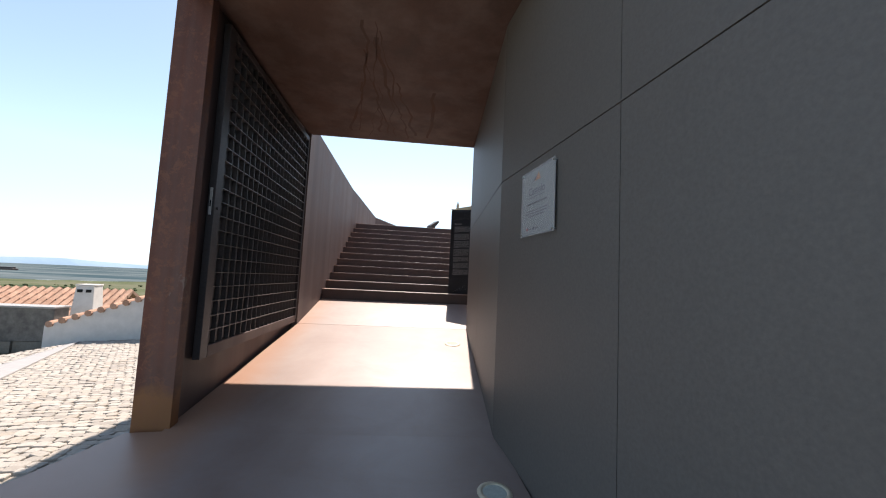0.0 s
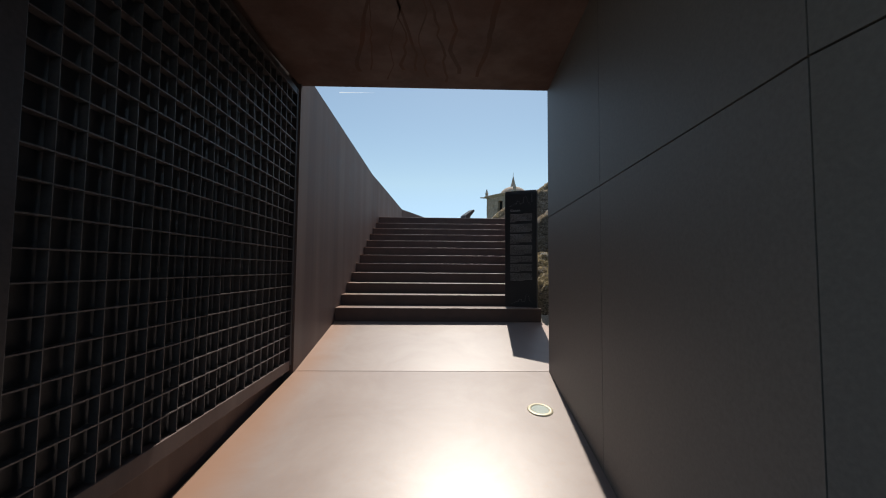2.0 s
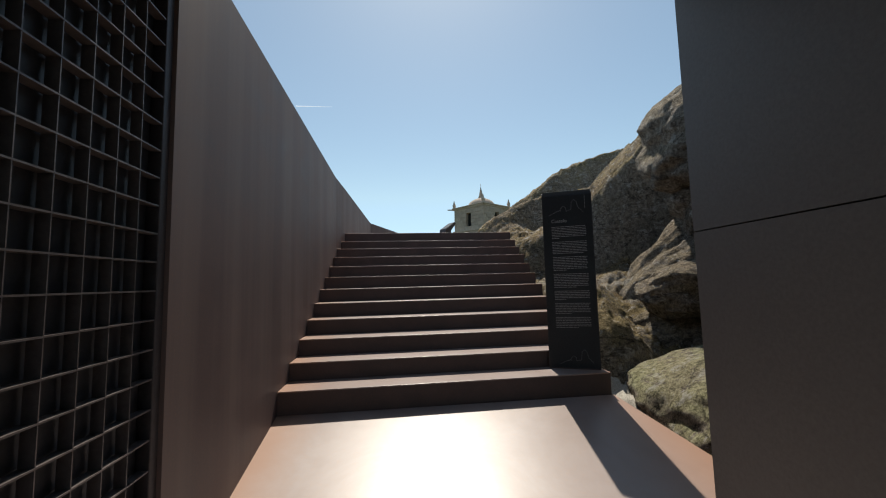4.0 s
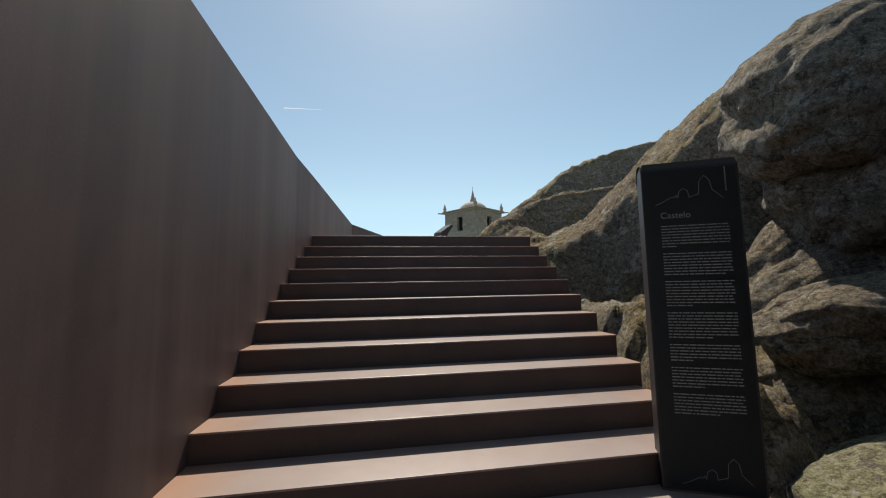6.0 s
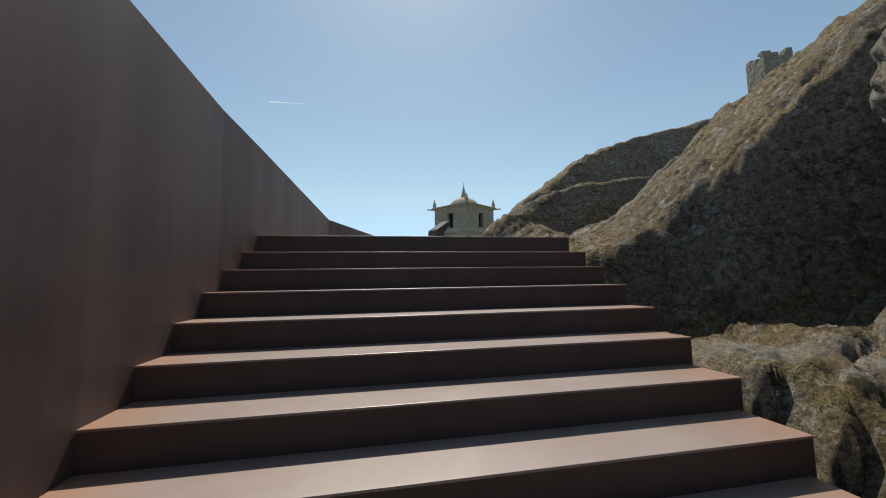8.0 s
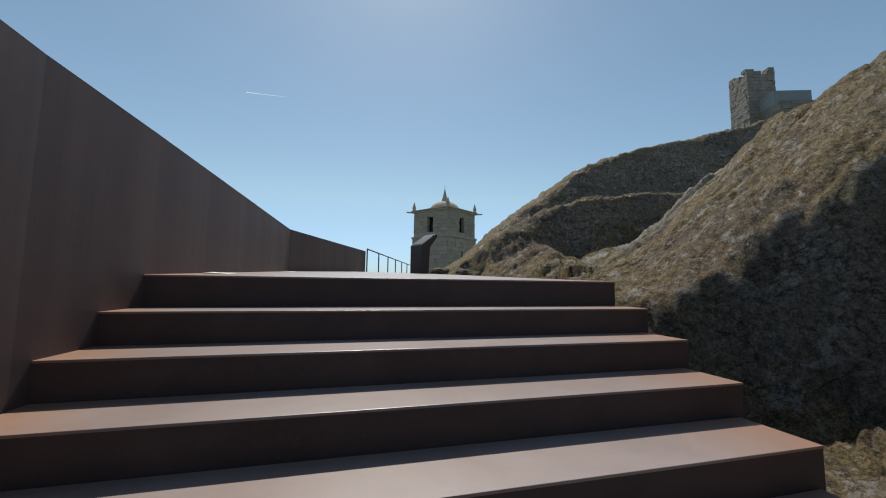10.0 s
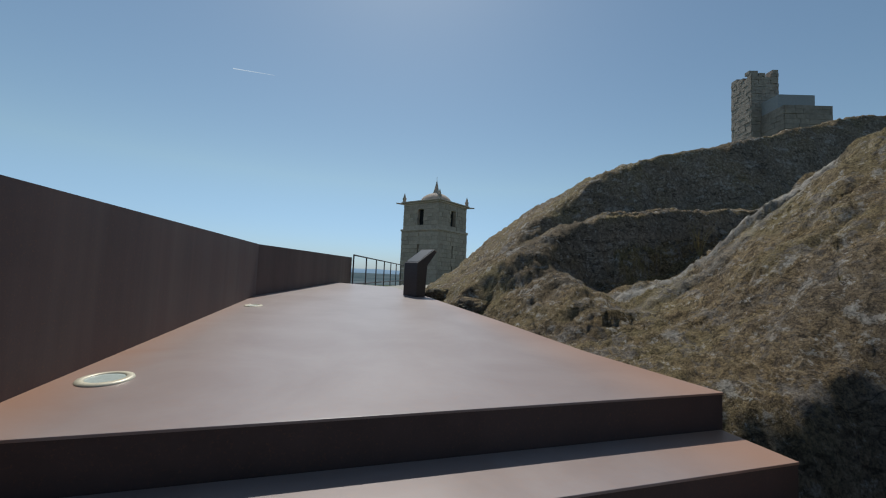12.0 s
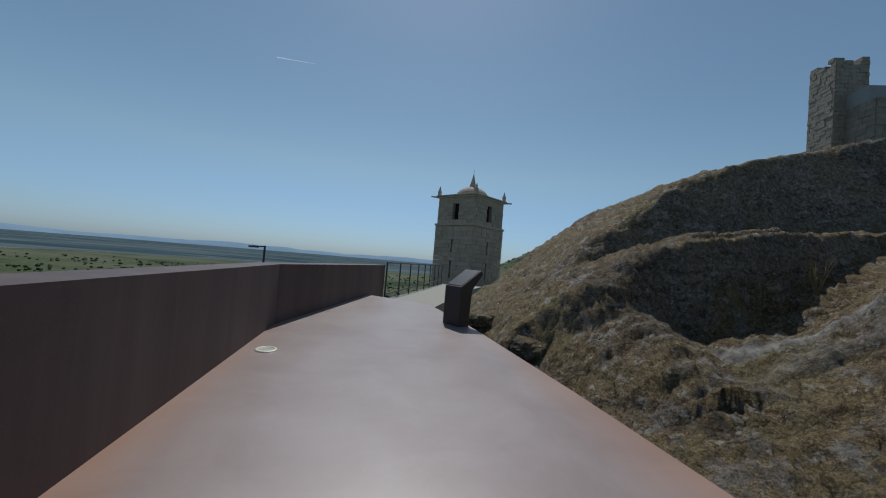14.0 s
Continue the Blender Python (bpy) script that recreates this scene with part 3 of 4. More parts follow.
# ---- information totem on the first step ----
def totem():
    e = new("information_totem")
    e.matrix_world = pose(2.83, 8.53, RISE, 0, 0, -24.0)
    w, h, d = 0.52, 2.0, 0.13
    bm = box(0, 0.006, 0, w, d, h - 0.004)
    part("body", bm, STEEL_BLACK, e)
    bm = bmesh.new()
    for s in (0, 1):
        part("side_plate", box(-0.006 if s == 0 else w, -0.002, 0, 0 if s == 0 else w + 0.006, d + 0.002, h - 0.03), STEEL_DARK, e)
    # folded front sheet that rolls over the top
    prof = [(0.0, 0.0), (0.0, h - 0.07)] + [(0.065 - 0.065 * math.cos(a), h - 0.065 + 0.065 * math.sin(a)) for a in np.linspace(0.15, math.pi - 0.1, 9)] + [(d, h - 0.12)]
    va = [bm.verts.new((-0.01, y, z)) for y, z in prof]
    vb = [bm.verts.new((w + 0.01, y, z)) for y, z in prof]
    for i in range(len(prof) - 1):
        bm.faces.new((va[i], vb[i], vb[i + 1], va[i + 1]))
    bmesh.ops.solidify(bm, geom=list(bm.faces), thickness=0.004)
    part("front_sheet", bm, STEEL_BLACK, e, "black sheet rolled over the top")
    part("plinth", box(-0.004, -0.004, 0, w + 0.004, d + 0.004, 0.012), CORTEN, e)
    up = Matrix.Rotation(radians(90), 4, "X")
    text("lettering", "Castelo", 0.055, Matrix.Translation((0.085, -0.0062, 1.635)) @ up, PRINT, e)
    random.seed(5)
    z = 1.60
    for lines in (8, 8, 9, 9, 6, 7, 7):
        for i in range(lines):
            z -= 0.0184
            x1 = 0.455 if i < lines - 1 else 0.085 + random.uniform(0.08, 0.34)
            bm, x = bmesh.new(), 0.085
            while x < x1 - 0.01:                   # words as short bars
                l = min(random.uniform(0.012, 0.055), x1 - x)
                box(x, -0.0062, z, x + l, -0.0055, z + 0.0062, 0, bm)
                x += l + 0.006
            part("text_line", bm, PRINT, e)
        z -= 0.026

    def skyline(x0, z0, s, pts):
        bm = bmesh.new()
        for (xa, za), (xb, zb) in zip(pts[:-1], pts[1:]):
            cyl((x0 + xa * s, -0.0055, z0 + za * s), (x0 + xb * s, -0.0055, z0 + zb * s), 0.0011, None, 4, bm)
        part("line_drawing", bm, PRINT, e, "thin white outline of a castle hill")
    hill = [(0, 0), (0.05, 0.02), (0.12, 0.06), (0.13, 0.05), (0.15, 0.07), (0.16, 0.05), (0.17, 0.1), (0.2, 0.12), (0.23, 0.1), (0.235, 0.05), (0.3, 0.07), (0.31, 0.17), (0.345, 0.21), (0.38, 0.17), (0.39, 0.1), (0.46, 0.03)]
    skyline(0.06, 1.72, 0.82, hill)
    skyline(0.1, 0.05, 0.78, hill)
    for i in range(9):
        part("text_line", box(0.452, -0.0062, 1.79 + i * 0.017, 0.459, -0.0055, 1.80 + i * 0.017), PRINT, e)
    tagged(e, "tall black information totem with white lettering on step", "information sign")


totem()


# ---- reading desk at the end of the deck ----
def lectern():
    e = new("information_lectern")
    e.matrix_world = pose(2.78, 17.75, deck_z(2.9, 17.7), 0, 0, -62.0)
    w = 0.38
    bm = bmesh.new()
    prof = [(0.0, 0.0), (0.0, 0.62), (0.42, 0.90), (0.47, 0.84), (0.24, 0.58), (0.22, 0.0)]
    a = [bm.verts.new((-w / 2, y, z)) for y, z in prof]
    b = [bm.verts.new((w / 2, y, z)) for y, z in prof]
    bm.faces.new(a[::-1]), bm.faces.new(b)
    for i in range(len(prof)):
        j = (i + 1) % len(prof)
        bm.faces.new((a[i], a[j], b[j], b[i]))
    bmesh.ops.bevel(bm, geom=list(bm.edges), offset=0.006, segments=2, affect="EDGES", profile=0.5)
    part("body", bm, STEEL_DARK, e)
    m = Matrix.Translation((0, 0.0, 0.62)) @ Matrix.Rotation(math.atan2(0.28, 0.42), 4, "X")
    part("panel", box(-w / 2 + 0.02, 0.03, 0.002, w / 2 - 0.02, 0.48, 0.008, 0, None, m), STEEL_BLACK, e, "black printed panel")
    tagged(e, "low slanted dark steel reading desk on the deck", "lectern")


lectern()


# ---- railing beyond the parapet ----
def railing():
    e = empty("railing", (1.93, 21.7, 0))
    sx, sy, n = 0.48, 1.46, 9
    top, foot = 3.28, 2.34
    for i in range(n):
        part("post", box(sx * i - 0.02, sy * i - 0.02, foot - 0.02 * i - 0.5, sx * i + 0.02, sy * i + 0.02, top - 0.012 * i, 0.003), STEEL_DARK, e)
    for z in (top, foot + 0.12):
        bm = cyl((0, 0, z), (sx * (n - 1), sy * (n - 1), z - 0.012 * (n - 1)), 0.022, None, 8)
        part("rail", bm, STEEL_DARK, e)
    tagged(e, "dark steel railing with thin posts beside the path", "railing")


railing()
path = part("path", prism([(1.7, 20.3), (2.75, 19.75), (3.6, 22.0), (6.2, 29), (8.5, 34), (6.0, 34), (1.9, 21.7)], -1.0, lambda x, y: 2.36 - 0.02 * (y - 20)), GRAVEL)
tagged(path, "pale gravel path past the end of the deck", "path", kind="structure")


# ---- granite outcrop beside the stairs ----
def warped(x, y):
    return x + 0.16 * fbm(x * 0.9, y * 0.9, 21), y + 0.34 * fbm(x * 1.1, y * 1.1, 33)


def plates(x, y, wx, wy):
    """Pale sheeting plates that run slantwise up the slope, each with a broken lip: height and bare stone."""
    dz, bare = 0 * x, 0 * x
    for off, hgt, x0, x1 in ((0.0, 0.12, 4.8, 9.0), (-0.5, 0.06, 5.3, 7.5), (-1.2, 0.035, 3.8, 5.6), (-2.0, 0.03, 4.0, 6.5), (0.5, 0.05, 4.9, 9.0)):
        d = 0.6 * y + 0.4 * wy - (15.3 + off - 0.5 * (x - 5.25)) + 0.22 * fbm(wx * 0.6, wy * 0.6, 51 + int(off * 10), 3) + 0.035 * fbm(wx * 4, wy * 4, 61, 2)
        k = sstep(x0 - 0.3, x0 + 0.3, x) * (1 - sstep(x1 - 0.8, x1, x))
        dz = dz + k * hgt * (sstep(0.0, 0.08, d) + 1.1 * np.clip(d / 0.42, 0, 1) - 2.1 * sstep(0.42, 0.6, d))
        bare = np.maximum(bare, k * sstep(0.0, 0.05, d) * (1 - sstep(0.16, 0.34, d)) * float(sstep(0.035, 0.1, hgt)))
    # pale trodden rock in the gully beside the stairs
    gully_bare = np.exp(-((x - 4.25) / 0.75) ** 2 - ((y - 10.7 + 0.2 * (x - 4)) / 0.45) ** 2)
    return dz, np.maximum(bare, np.clip(1.3 * gully_bare - 0.35, 0, 1))


def outcrop_z(x, y):
    wx, wy = warped(x, y)
    # gully beside the stairs, rising with them
    low = np.clip(0.05 + 0.60 * (wy - 8.3 - 0.5 * sstep(3.8, 4.6, wx)), -0.35, 1.12) - 0.5 * (1 - sstep(8.5, 9.1, wy)) + 0.25 * np.maximum(0, wx - 4.6) + 0.06 * fbm(x * 2, y * 2, 4)
    # main slab, tilted up towards the hill, with a steep front along a slanting edge
    slab = 2.12 + 0.05 * (wx - 3.6) + (0.95 - 0.33 * sstep(13.2, 14.6, wy)) * np.log1p(np.exp((wx - 4.75) * 3.2)) / 3.2
    slab = slab + 0.22 * np.maximum(0, 13.2 - wy)
    cap = 4.72 + 0.38 * np.maximum(0, 13.2 - wy) + 0.12 * (wx - 6.5)
    slab = cap - np.log1p(np.exp((cap - slab) * 5)) / 5 - 0.3 * np.maximum(0, wx - 7.8)
    slab = slab - 0.7 * np.maximum(0, wy - 14.5) * sstep(5.3, 6.8, wx)
    slab = slab - 0.05 * np.maximum(0, wy - 14.0) ** 1.6
    edge = np.interp(wx, [3.4, 4.2, 5.1, 6.3, 7.5, 12.0], [13.0, 12.6, 12.25, 11.35, 10.6, 9.6])
    front = sstep(-0.62, 0.12, wy - edge) - 0.10 * np.exp(-((wy - edge - 0.1) / 0.3) ** 2)
    z = low + (slab - low) * front
    z = z + plates(x, y, wx, wy)[0]
    # second hump behind it: a long crest with a steep shaded front
    crest = np.interp(wx, [2.9, 3.4, 4.1, 5.0, 5.5, 8.4, 12], [1.8, 2.4, 3.0, 3.55, 3.88, 4.45, 4.7])
    fall = 16.85 - wy
    hump = crest - (0.25 + 0.85 * sstep(4.6, 5.8, wx)) * sstep(0.0, 0.5, fall) - 0.3 * np.maximum(0, fall) - 0.12 * np.maximum(0, -fall)
    hump = hump + 0.06 * (sstep(0.0, 0.7, (fall * 1.3 + 0.35 * wx) % 1.0) - sstep(0.86, 1.0, (fall * 1.3 + 0.35 * wx) % 1.0)) * sstep(0.1, 0.6, fall)
    z = np.maximum(z, np.where(fall < 2.2, hump, -9))
    # a lower lip on the hump
    lip = np.interp(wx, [5.6, 6.4, 8.6, 9.5], [2.0, 4.15, 4.55, 3.0]) - 0.8 * sstep(0.0, 0.5, 17.3 - wy) - 0.2 * np.maximum(0, wy - 17.3)
    z = np.maximum(z, np.where(np.abs(wy - 17.4) < 1.0, lip, -9))
    # back shoulder that makes the skyline
    top = np.interp(wx, [4.7, 5.2, 6.1, 7.7, 9.4, 13.6, 17.9, 22], [2.2, 3.5, 4.4, 5.5, 6.2, 7.4, 8.7, 9.2])
    fall = 18.6 - wy
    back = top - 2.1 * sstep(0.0, 1.0, fall) - 0.05 * np.maximum(0, fall) - 0.1 * np.maximum(0, -fall)
    z = np.maximum(z, np.where(fall < 3.0, back, -9))
    # strata, cracks and roughness, coarser in the gully
    z = z + (0.12 * np.abs(fbm(x * 3, y * 3, 81, 4, 0.7)) + 0.06 * fbm(x * 8, y * 8, 83, 2)) * (1 - sstep(10.4, 11.2, y))
    z = z + 0.10 * fbm(x * 1.1, y * 1.1, 7) + 0.08 * fbm(x * 4.5, y * 4.5, 11, 5, 0.72) + 0.022 * fbm(x * 13, y * 13, 71, 2, 0.8) + 0.05 * np.abs(fbm(x * 5, y * 5, 41, 3, 0.6))
    crack = np.abs(fbm((x * 0.5 + y) * 0.9, (y * 0.3 - x) * 0.25, 15, 3))
    z = z - 0.07 * np.exp(-(crack / 0.022) ** 2) * sstep(3.9, 4.6, x)
    # sheeting ledges that step down along the slope
    bed = (z * 1.6 - 0.35 * x + 0.12 * y + 0.5 * fbm(x * 0.7, y * 0.7, 19)) % 1.0
    z = z + 0.022 * (sstep(0.0, 0.85, bed) - sstep(0.9, 1.0, bed) - 0.4) * sstep(4.2, 5.0, x) * sstep(12.0, 14.5, y)
    # stays under the steel along the stairs and the deck
    side = np.interp(y, [8, 12.5, 13.5, 15.0, 17.5, 19.7, 21], [3.3, 3.66, 3.45, 3.35, 3.12, 2.77, 2.6])
    steel = np.where(y < 12.4, RISE * np.floor((y - 8.18) / TREAD + 1) - 0.17, 2.247 + 0.035 * (y - 12.48) - 0.06)
    lim = steel + np.maximum(0, x - side - 0.02) * 1.6
    z = np.minimum(z, np.where(x < side + 0.02, steel - 0.25, np.maximum(lim, -0.3)))
    return np.where(y > 22, z - (y - 22) * 0.5, z)


xs, ys = np.concatenate([np.arange(2.6, 9.0, 0.036), np.arange(9.0, 22.0, 0.16)]), np.concatenate([np.arange(6.6, 19.0, 0.036), np.arange(19.0, 27.0, 0.16)])
GX, GY = np.meshgrid(xs, ys)
outcrop = grid_mesh("rock_outcrop", xs, ys, outcrop_z(GX, GY), ROCK)
bare_attr = outcrop.data.attributes.new("bare", "FLOAT", "POINT")
bare_attr.data.foreach_set("value", plates(GX, GY, *warped(GX, GY))[1].ravel().astype(np.float32))
tagged(outcrop, "weathered granite slabs with ochre moss and pale lichen", "rock", kind="structure")


def boulder(label, at, size, turn, seed, material, rough=0.14, flat=0.0):
    bm = bmesh.new()
    bmesh.ops.create_icosphere(bm, subdivisions=6, radius=1)
    m = pose(*at, *turn)
    for v in bm.verts:
        n = v.co.normalized()
        q = n * 1.3 + Vector((seed, seed * 2, 0))
        k = 1 + rough * 2.2 * noise.noise(q) + rough * 0.9 * noise.noise(q * 2.7) + rough * 0.35 * noise.noise(q * 7) + rough * 0.14 * noise.noise(q * 18)
        # blunt, slightly squared body
        e = 1.0 / max(1e-3, (abs(n.x) ** 2.8 + abs(n.y) ** 2.8 + abs(n.z) ** 2.8) ** (1 / 2.8))
        k *= 0.55 + 0.45 * e
        v.co = m @ Vector((n.x * k * size[0], n.y * k * size[1], n.z * k * size[2]))
    ob = part("boulder", bm, material, None, "", True)
    tagged(ob, label, "boulder", "granite boulders")


boulder("huge overhanging granite boulder, dark below and mossy on top", (7.04, 9.84, 3.81), (2.07, 1.15, 1.0), (6, -24, 8), 3.1, ROCK_BARE, 0.09)
boulder("sloping granite boulder under the overhang, lichen on its crest", (6.45, 9.85, 1.35), (2.2, 0.68, 0.9), (0, -37, -14), 9.4, ROCK_BARE, 0.10)
boulder("rounded granite boulder with mossy top in the gully", (5.65, 9.15, 1.06), (1.12, 0.6, 0.40), (0, -6, -6), 5.2, ROCK_BARE, 0.09)
boulder("low flat granite rock, yellow-green moss with sunlight put into its colour", (5.2, 7.85, -0.25), (1.6, 1.4, 0.7), (0, -3, 12), 7.7, ROCK_SUN, 0.07)
boulder("dark granite mass behind the boulders", (8.8, 9.4, 1.0), (2.6, 2.0, 2.2), (0, 0, 20), 12.1, ROCK_BARE, 0.10)
boulder("dark granite foot below the rounded boulder", (6.0, 9.5, 0.15), (1.7, 0.75, 0.75), (0, -4, 0), 15.3, ROCK_BARE, 0.08)
boulder("dark granite waist under the overhanging boulder", (7.1, 9.75, 2.45), (1.5, 0.85, 1.0), (0, -20, 0), 18.6, ROCK_BARE, 0.09)
boulder("small granite stone at the deck's edge", (3.62, 16.6, 2.36), (0.28, 0.2, 0.14), (0, 0, 20), 4.4, ROCK)
boulder("small pale granite stone near the lectern", (3.5, 18.3, 2.45), (0.3, 0.25, 0.15), (0, 0, 50), 6.4, ROCK)
gx, gy = np.arange(3.0, 8.0, 0.05), np.arange(5.9, 11.9, 0.05)
GX2, GY2 = np.meshgrid(gx, gy)
bank = np.where(GY2 < 8.2, -0.47 + 0.12 * (GY2 - 6), np.clip(-0.2 + 0.42 * (GY2 - 8.2), -0.2, 1.0)) + 0.2 * np.clip(GX2 - 3.7, 0, 0.8) - 0.6 * np.maximum(0, GX2 - 4.7) * (GY2 > 9.5)
bank = bank - 0.6 * sstep(8.7, 9.1, GY2) - 0.5 * sstep(4.0, 4.4, GX2)
bank = bank - 0.5 * (GX2 < np.interp(GY2, [6, 6.9, 8.18, 12.5], [3.7, 3.62, 3.36, 3.66])) + 0.11 * fbm(GX2 * 4, GY2 * 4, 2, 4, 0.9)
gully = grid_mesh("gravel_strip", gx, gy, bank, GRAVEL)
tagged(gully, "pale gravel and bark between steel and rocks", "gravel", kind="structure")


# ---- masonry ----
def block_wall(bm, p, d, length, z0, z1, course, block, depth, rng, top=None, hole=(), owner=None):
    """Dressed blocks along d from p; top(s) limits the height, hole = (s0, s1, z0, z1) stays open."""
    d = Vector(d).normalized()
    m0 = Matrix((( d.x, -d.y, 0, p[0]), (d.y, d.x, 0, p[1]), (0, 0, 1, 0), (0, 0, 0, 1)))
    z, row = z0, 0
    while z < z1 - 0.05:
        h = min(course, z1 - z)
        s = 0.0 if row % 2 == 0 else -block * 0.5
        while s < length:
            l = block * rng.uniform(0.8, 1.25)
            a, b = max(0, s), min(length, s + l)
            if b - a > 0.06 and (top is None or z + h * 0.5 < top((a + b) / 2)):
                parts = [(a, b)]
                for h0, h1, k0, k1 in hole:
                    if z + h > k0 + 0.05 and z < k1 - 0.05:
                        parts = [q for u, v in parts for q in ((u, min(v, h0)), (max(u, h1), v)) if q[1] - q[0] > 0.04]
                for u, v in parts:
                    j = rng.uniform(-0.025, 0.025)
                    if owner is not None:
                        part("stone_block", box(u + 0.008, -0.02 + j, z + 0.008, v - 0.008, depth, z + h - 0.008, 0, None, m0), RUIN_STONE, owner)
                    else:
                        box(u + 0.008, -0.02 + j, z + 0.008, v - 0.008, depth, z + h - 0.008, 0, bm, m0)
            s += l
        z += h
        row += 1


def church_tower():
    e = empty("church_tower", (11.6, 49.6, 0), -54.0)
    rng = random.Random(3)
    s = 2.38
    zb, belt, ztop = -4.0, 7.15, 10.0
    sides = [((-s, -s), (1, 0)), ((s, -s), (0, 1)), ((s, s), (-1, 0)), ((-s, s), (0, -1))]
    for i, (p, d) in enumerate(sides):
        bm = bmesh.new()
        q = (p[0] * 1.04, p[1] * 1.04)
        block_wall(bm, q, d, 2 * s * 1.04, zb, belt - 0.1, 0.42, 0.75, 0.4, rng, None, ((2.3, 2.5, 4.6, 5.5), (2.3, 2.5, 2.2, 3.2)) if i in (0, 1) else ())
        tagged(part("wall", bm, TOWER_STONE, e), kind="stuff")
        bm = bmesh.new()
        block_wall(bm, p, d, 2 * s, belt + 0.12, ztop - 0.12, 0.4, 0.7, 0.4, rng, None, ((1.98, 2.78, 8.0, 9.2),))
        tagged(part("belfry_wall", bm, TOWER_STONE, e), kind="stuff")
        # arched head of the bell opening
        d3 = Vector((d[0], d[1], 0))
        c = Vector((p[0], p[1], 9.2)) + d3 * 2.38
        nrm = Vector((d[1], -d[0], 0))
        bm = bmesh.new()
        prev = None
        for k in range(9):
            a = math.pi * k / 8
            v1 = c + d3 * (0.4 * math.cos(a)) + Vector((0, 0, 0.0 + 0.38 * math.sin(a)))
            v2 = c + d3 * (0.62 * math.cos(a)) + Vector((0, 0, 0.0 + 0.60 * math.sin(a)))
            cur = [bm.verts.new(v + nrm * o) for v, o in ((v1, 0.03), (v2, 0.03), (v2, -0.3), (v1, -0.3))]
            if prev:
                for x in range(4):
                    bm.faces.new((prev[x], cur[x], cur[(x + 1) % 4], prev[(x + 1) % 4]))
            prev = cur
        part("arch", bm, TOWER_STONE, e)
    # Solid near-black block: the shade behind the tower's openings, put in as colour.
    part("core", box(-s + 0.36, -s + 0.36, zb, s - 0.36, s - 0.36, ztop - 0.2), JOINT_SHADE, e, "black block standing for shade inside the belfry")
    for z, o, h in ((belt - 0.1, 0.2, 0.22), (ztop - 0.12, 0.12, 0.16), (ztop + 0.04, 0.24, 0.14)):
        part("cornice", box(-s - o, -s - o, z, s + o, s + o, z + h, 0.04), TOWER_STONE, e)
    for sx in (-1, 1):
        for sy in (-1, 1):
            bm = cyl((sx * s, sy * s, ztop + 0.15), (sx * s, sy * s, ztop + 0.45), 0.22, 0.15, 8)
            cyl((sx * s, sy * s, ztop + 0.42), (sx * s, sy * s, ztop + 0.62), 0.2, 0.2, 8, bm)
            cyl((sx * s, sy * s, ztop + 0.6), (sx * s, sy * s, ztop + 1.15), 0.17, 0.02, 8, bm)
            part("pinnacle", bm, TOWER_STONE, e)
            part("gargoyle", cyl((sx * s, sy * s, ztop - 0.02), (sx * (s + 0.6), sy * (s + 0.6), ztop + 0.02), 0.1, 0.07, 8), TOWER_STONE, e)
    bm = bmesh.new()
    bmesh.ops.create_uvsphere(bm, u_segments=28, v_segments=14, radius=1.75)
    for v in bm.verts:
        v.co.z = ztop + 0.1 + max(0, v.co.z) * 0.72
    part("dome", bm, TOWER_STONE, e, "low plastered stone dome", True)
    bm = cyl((0, 0, ztop + 1.2), (0, 0, ztop + 1.7), 0.4, 0.28, 8)
    cyl((0, 0, ztop + 1.6), (0, 0, ztop + 2.75), 0.28, 0.03, 8, bm)
    cyl((0, 0, ztop + 2.7), (0, 0, ztop + 3.2), 0.025, 0.02, 6, bm)
    part("spire", bm, TOWER_STONE, e)
    tagged(e, "square granite bell tower with low dome and spire", "church tower")


church_tower()


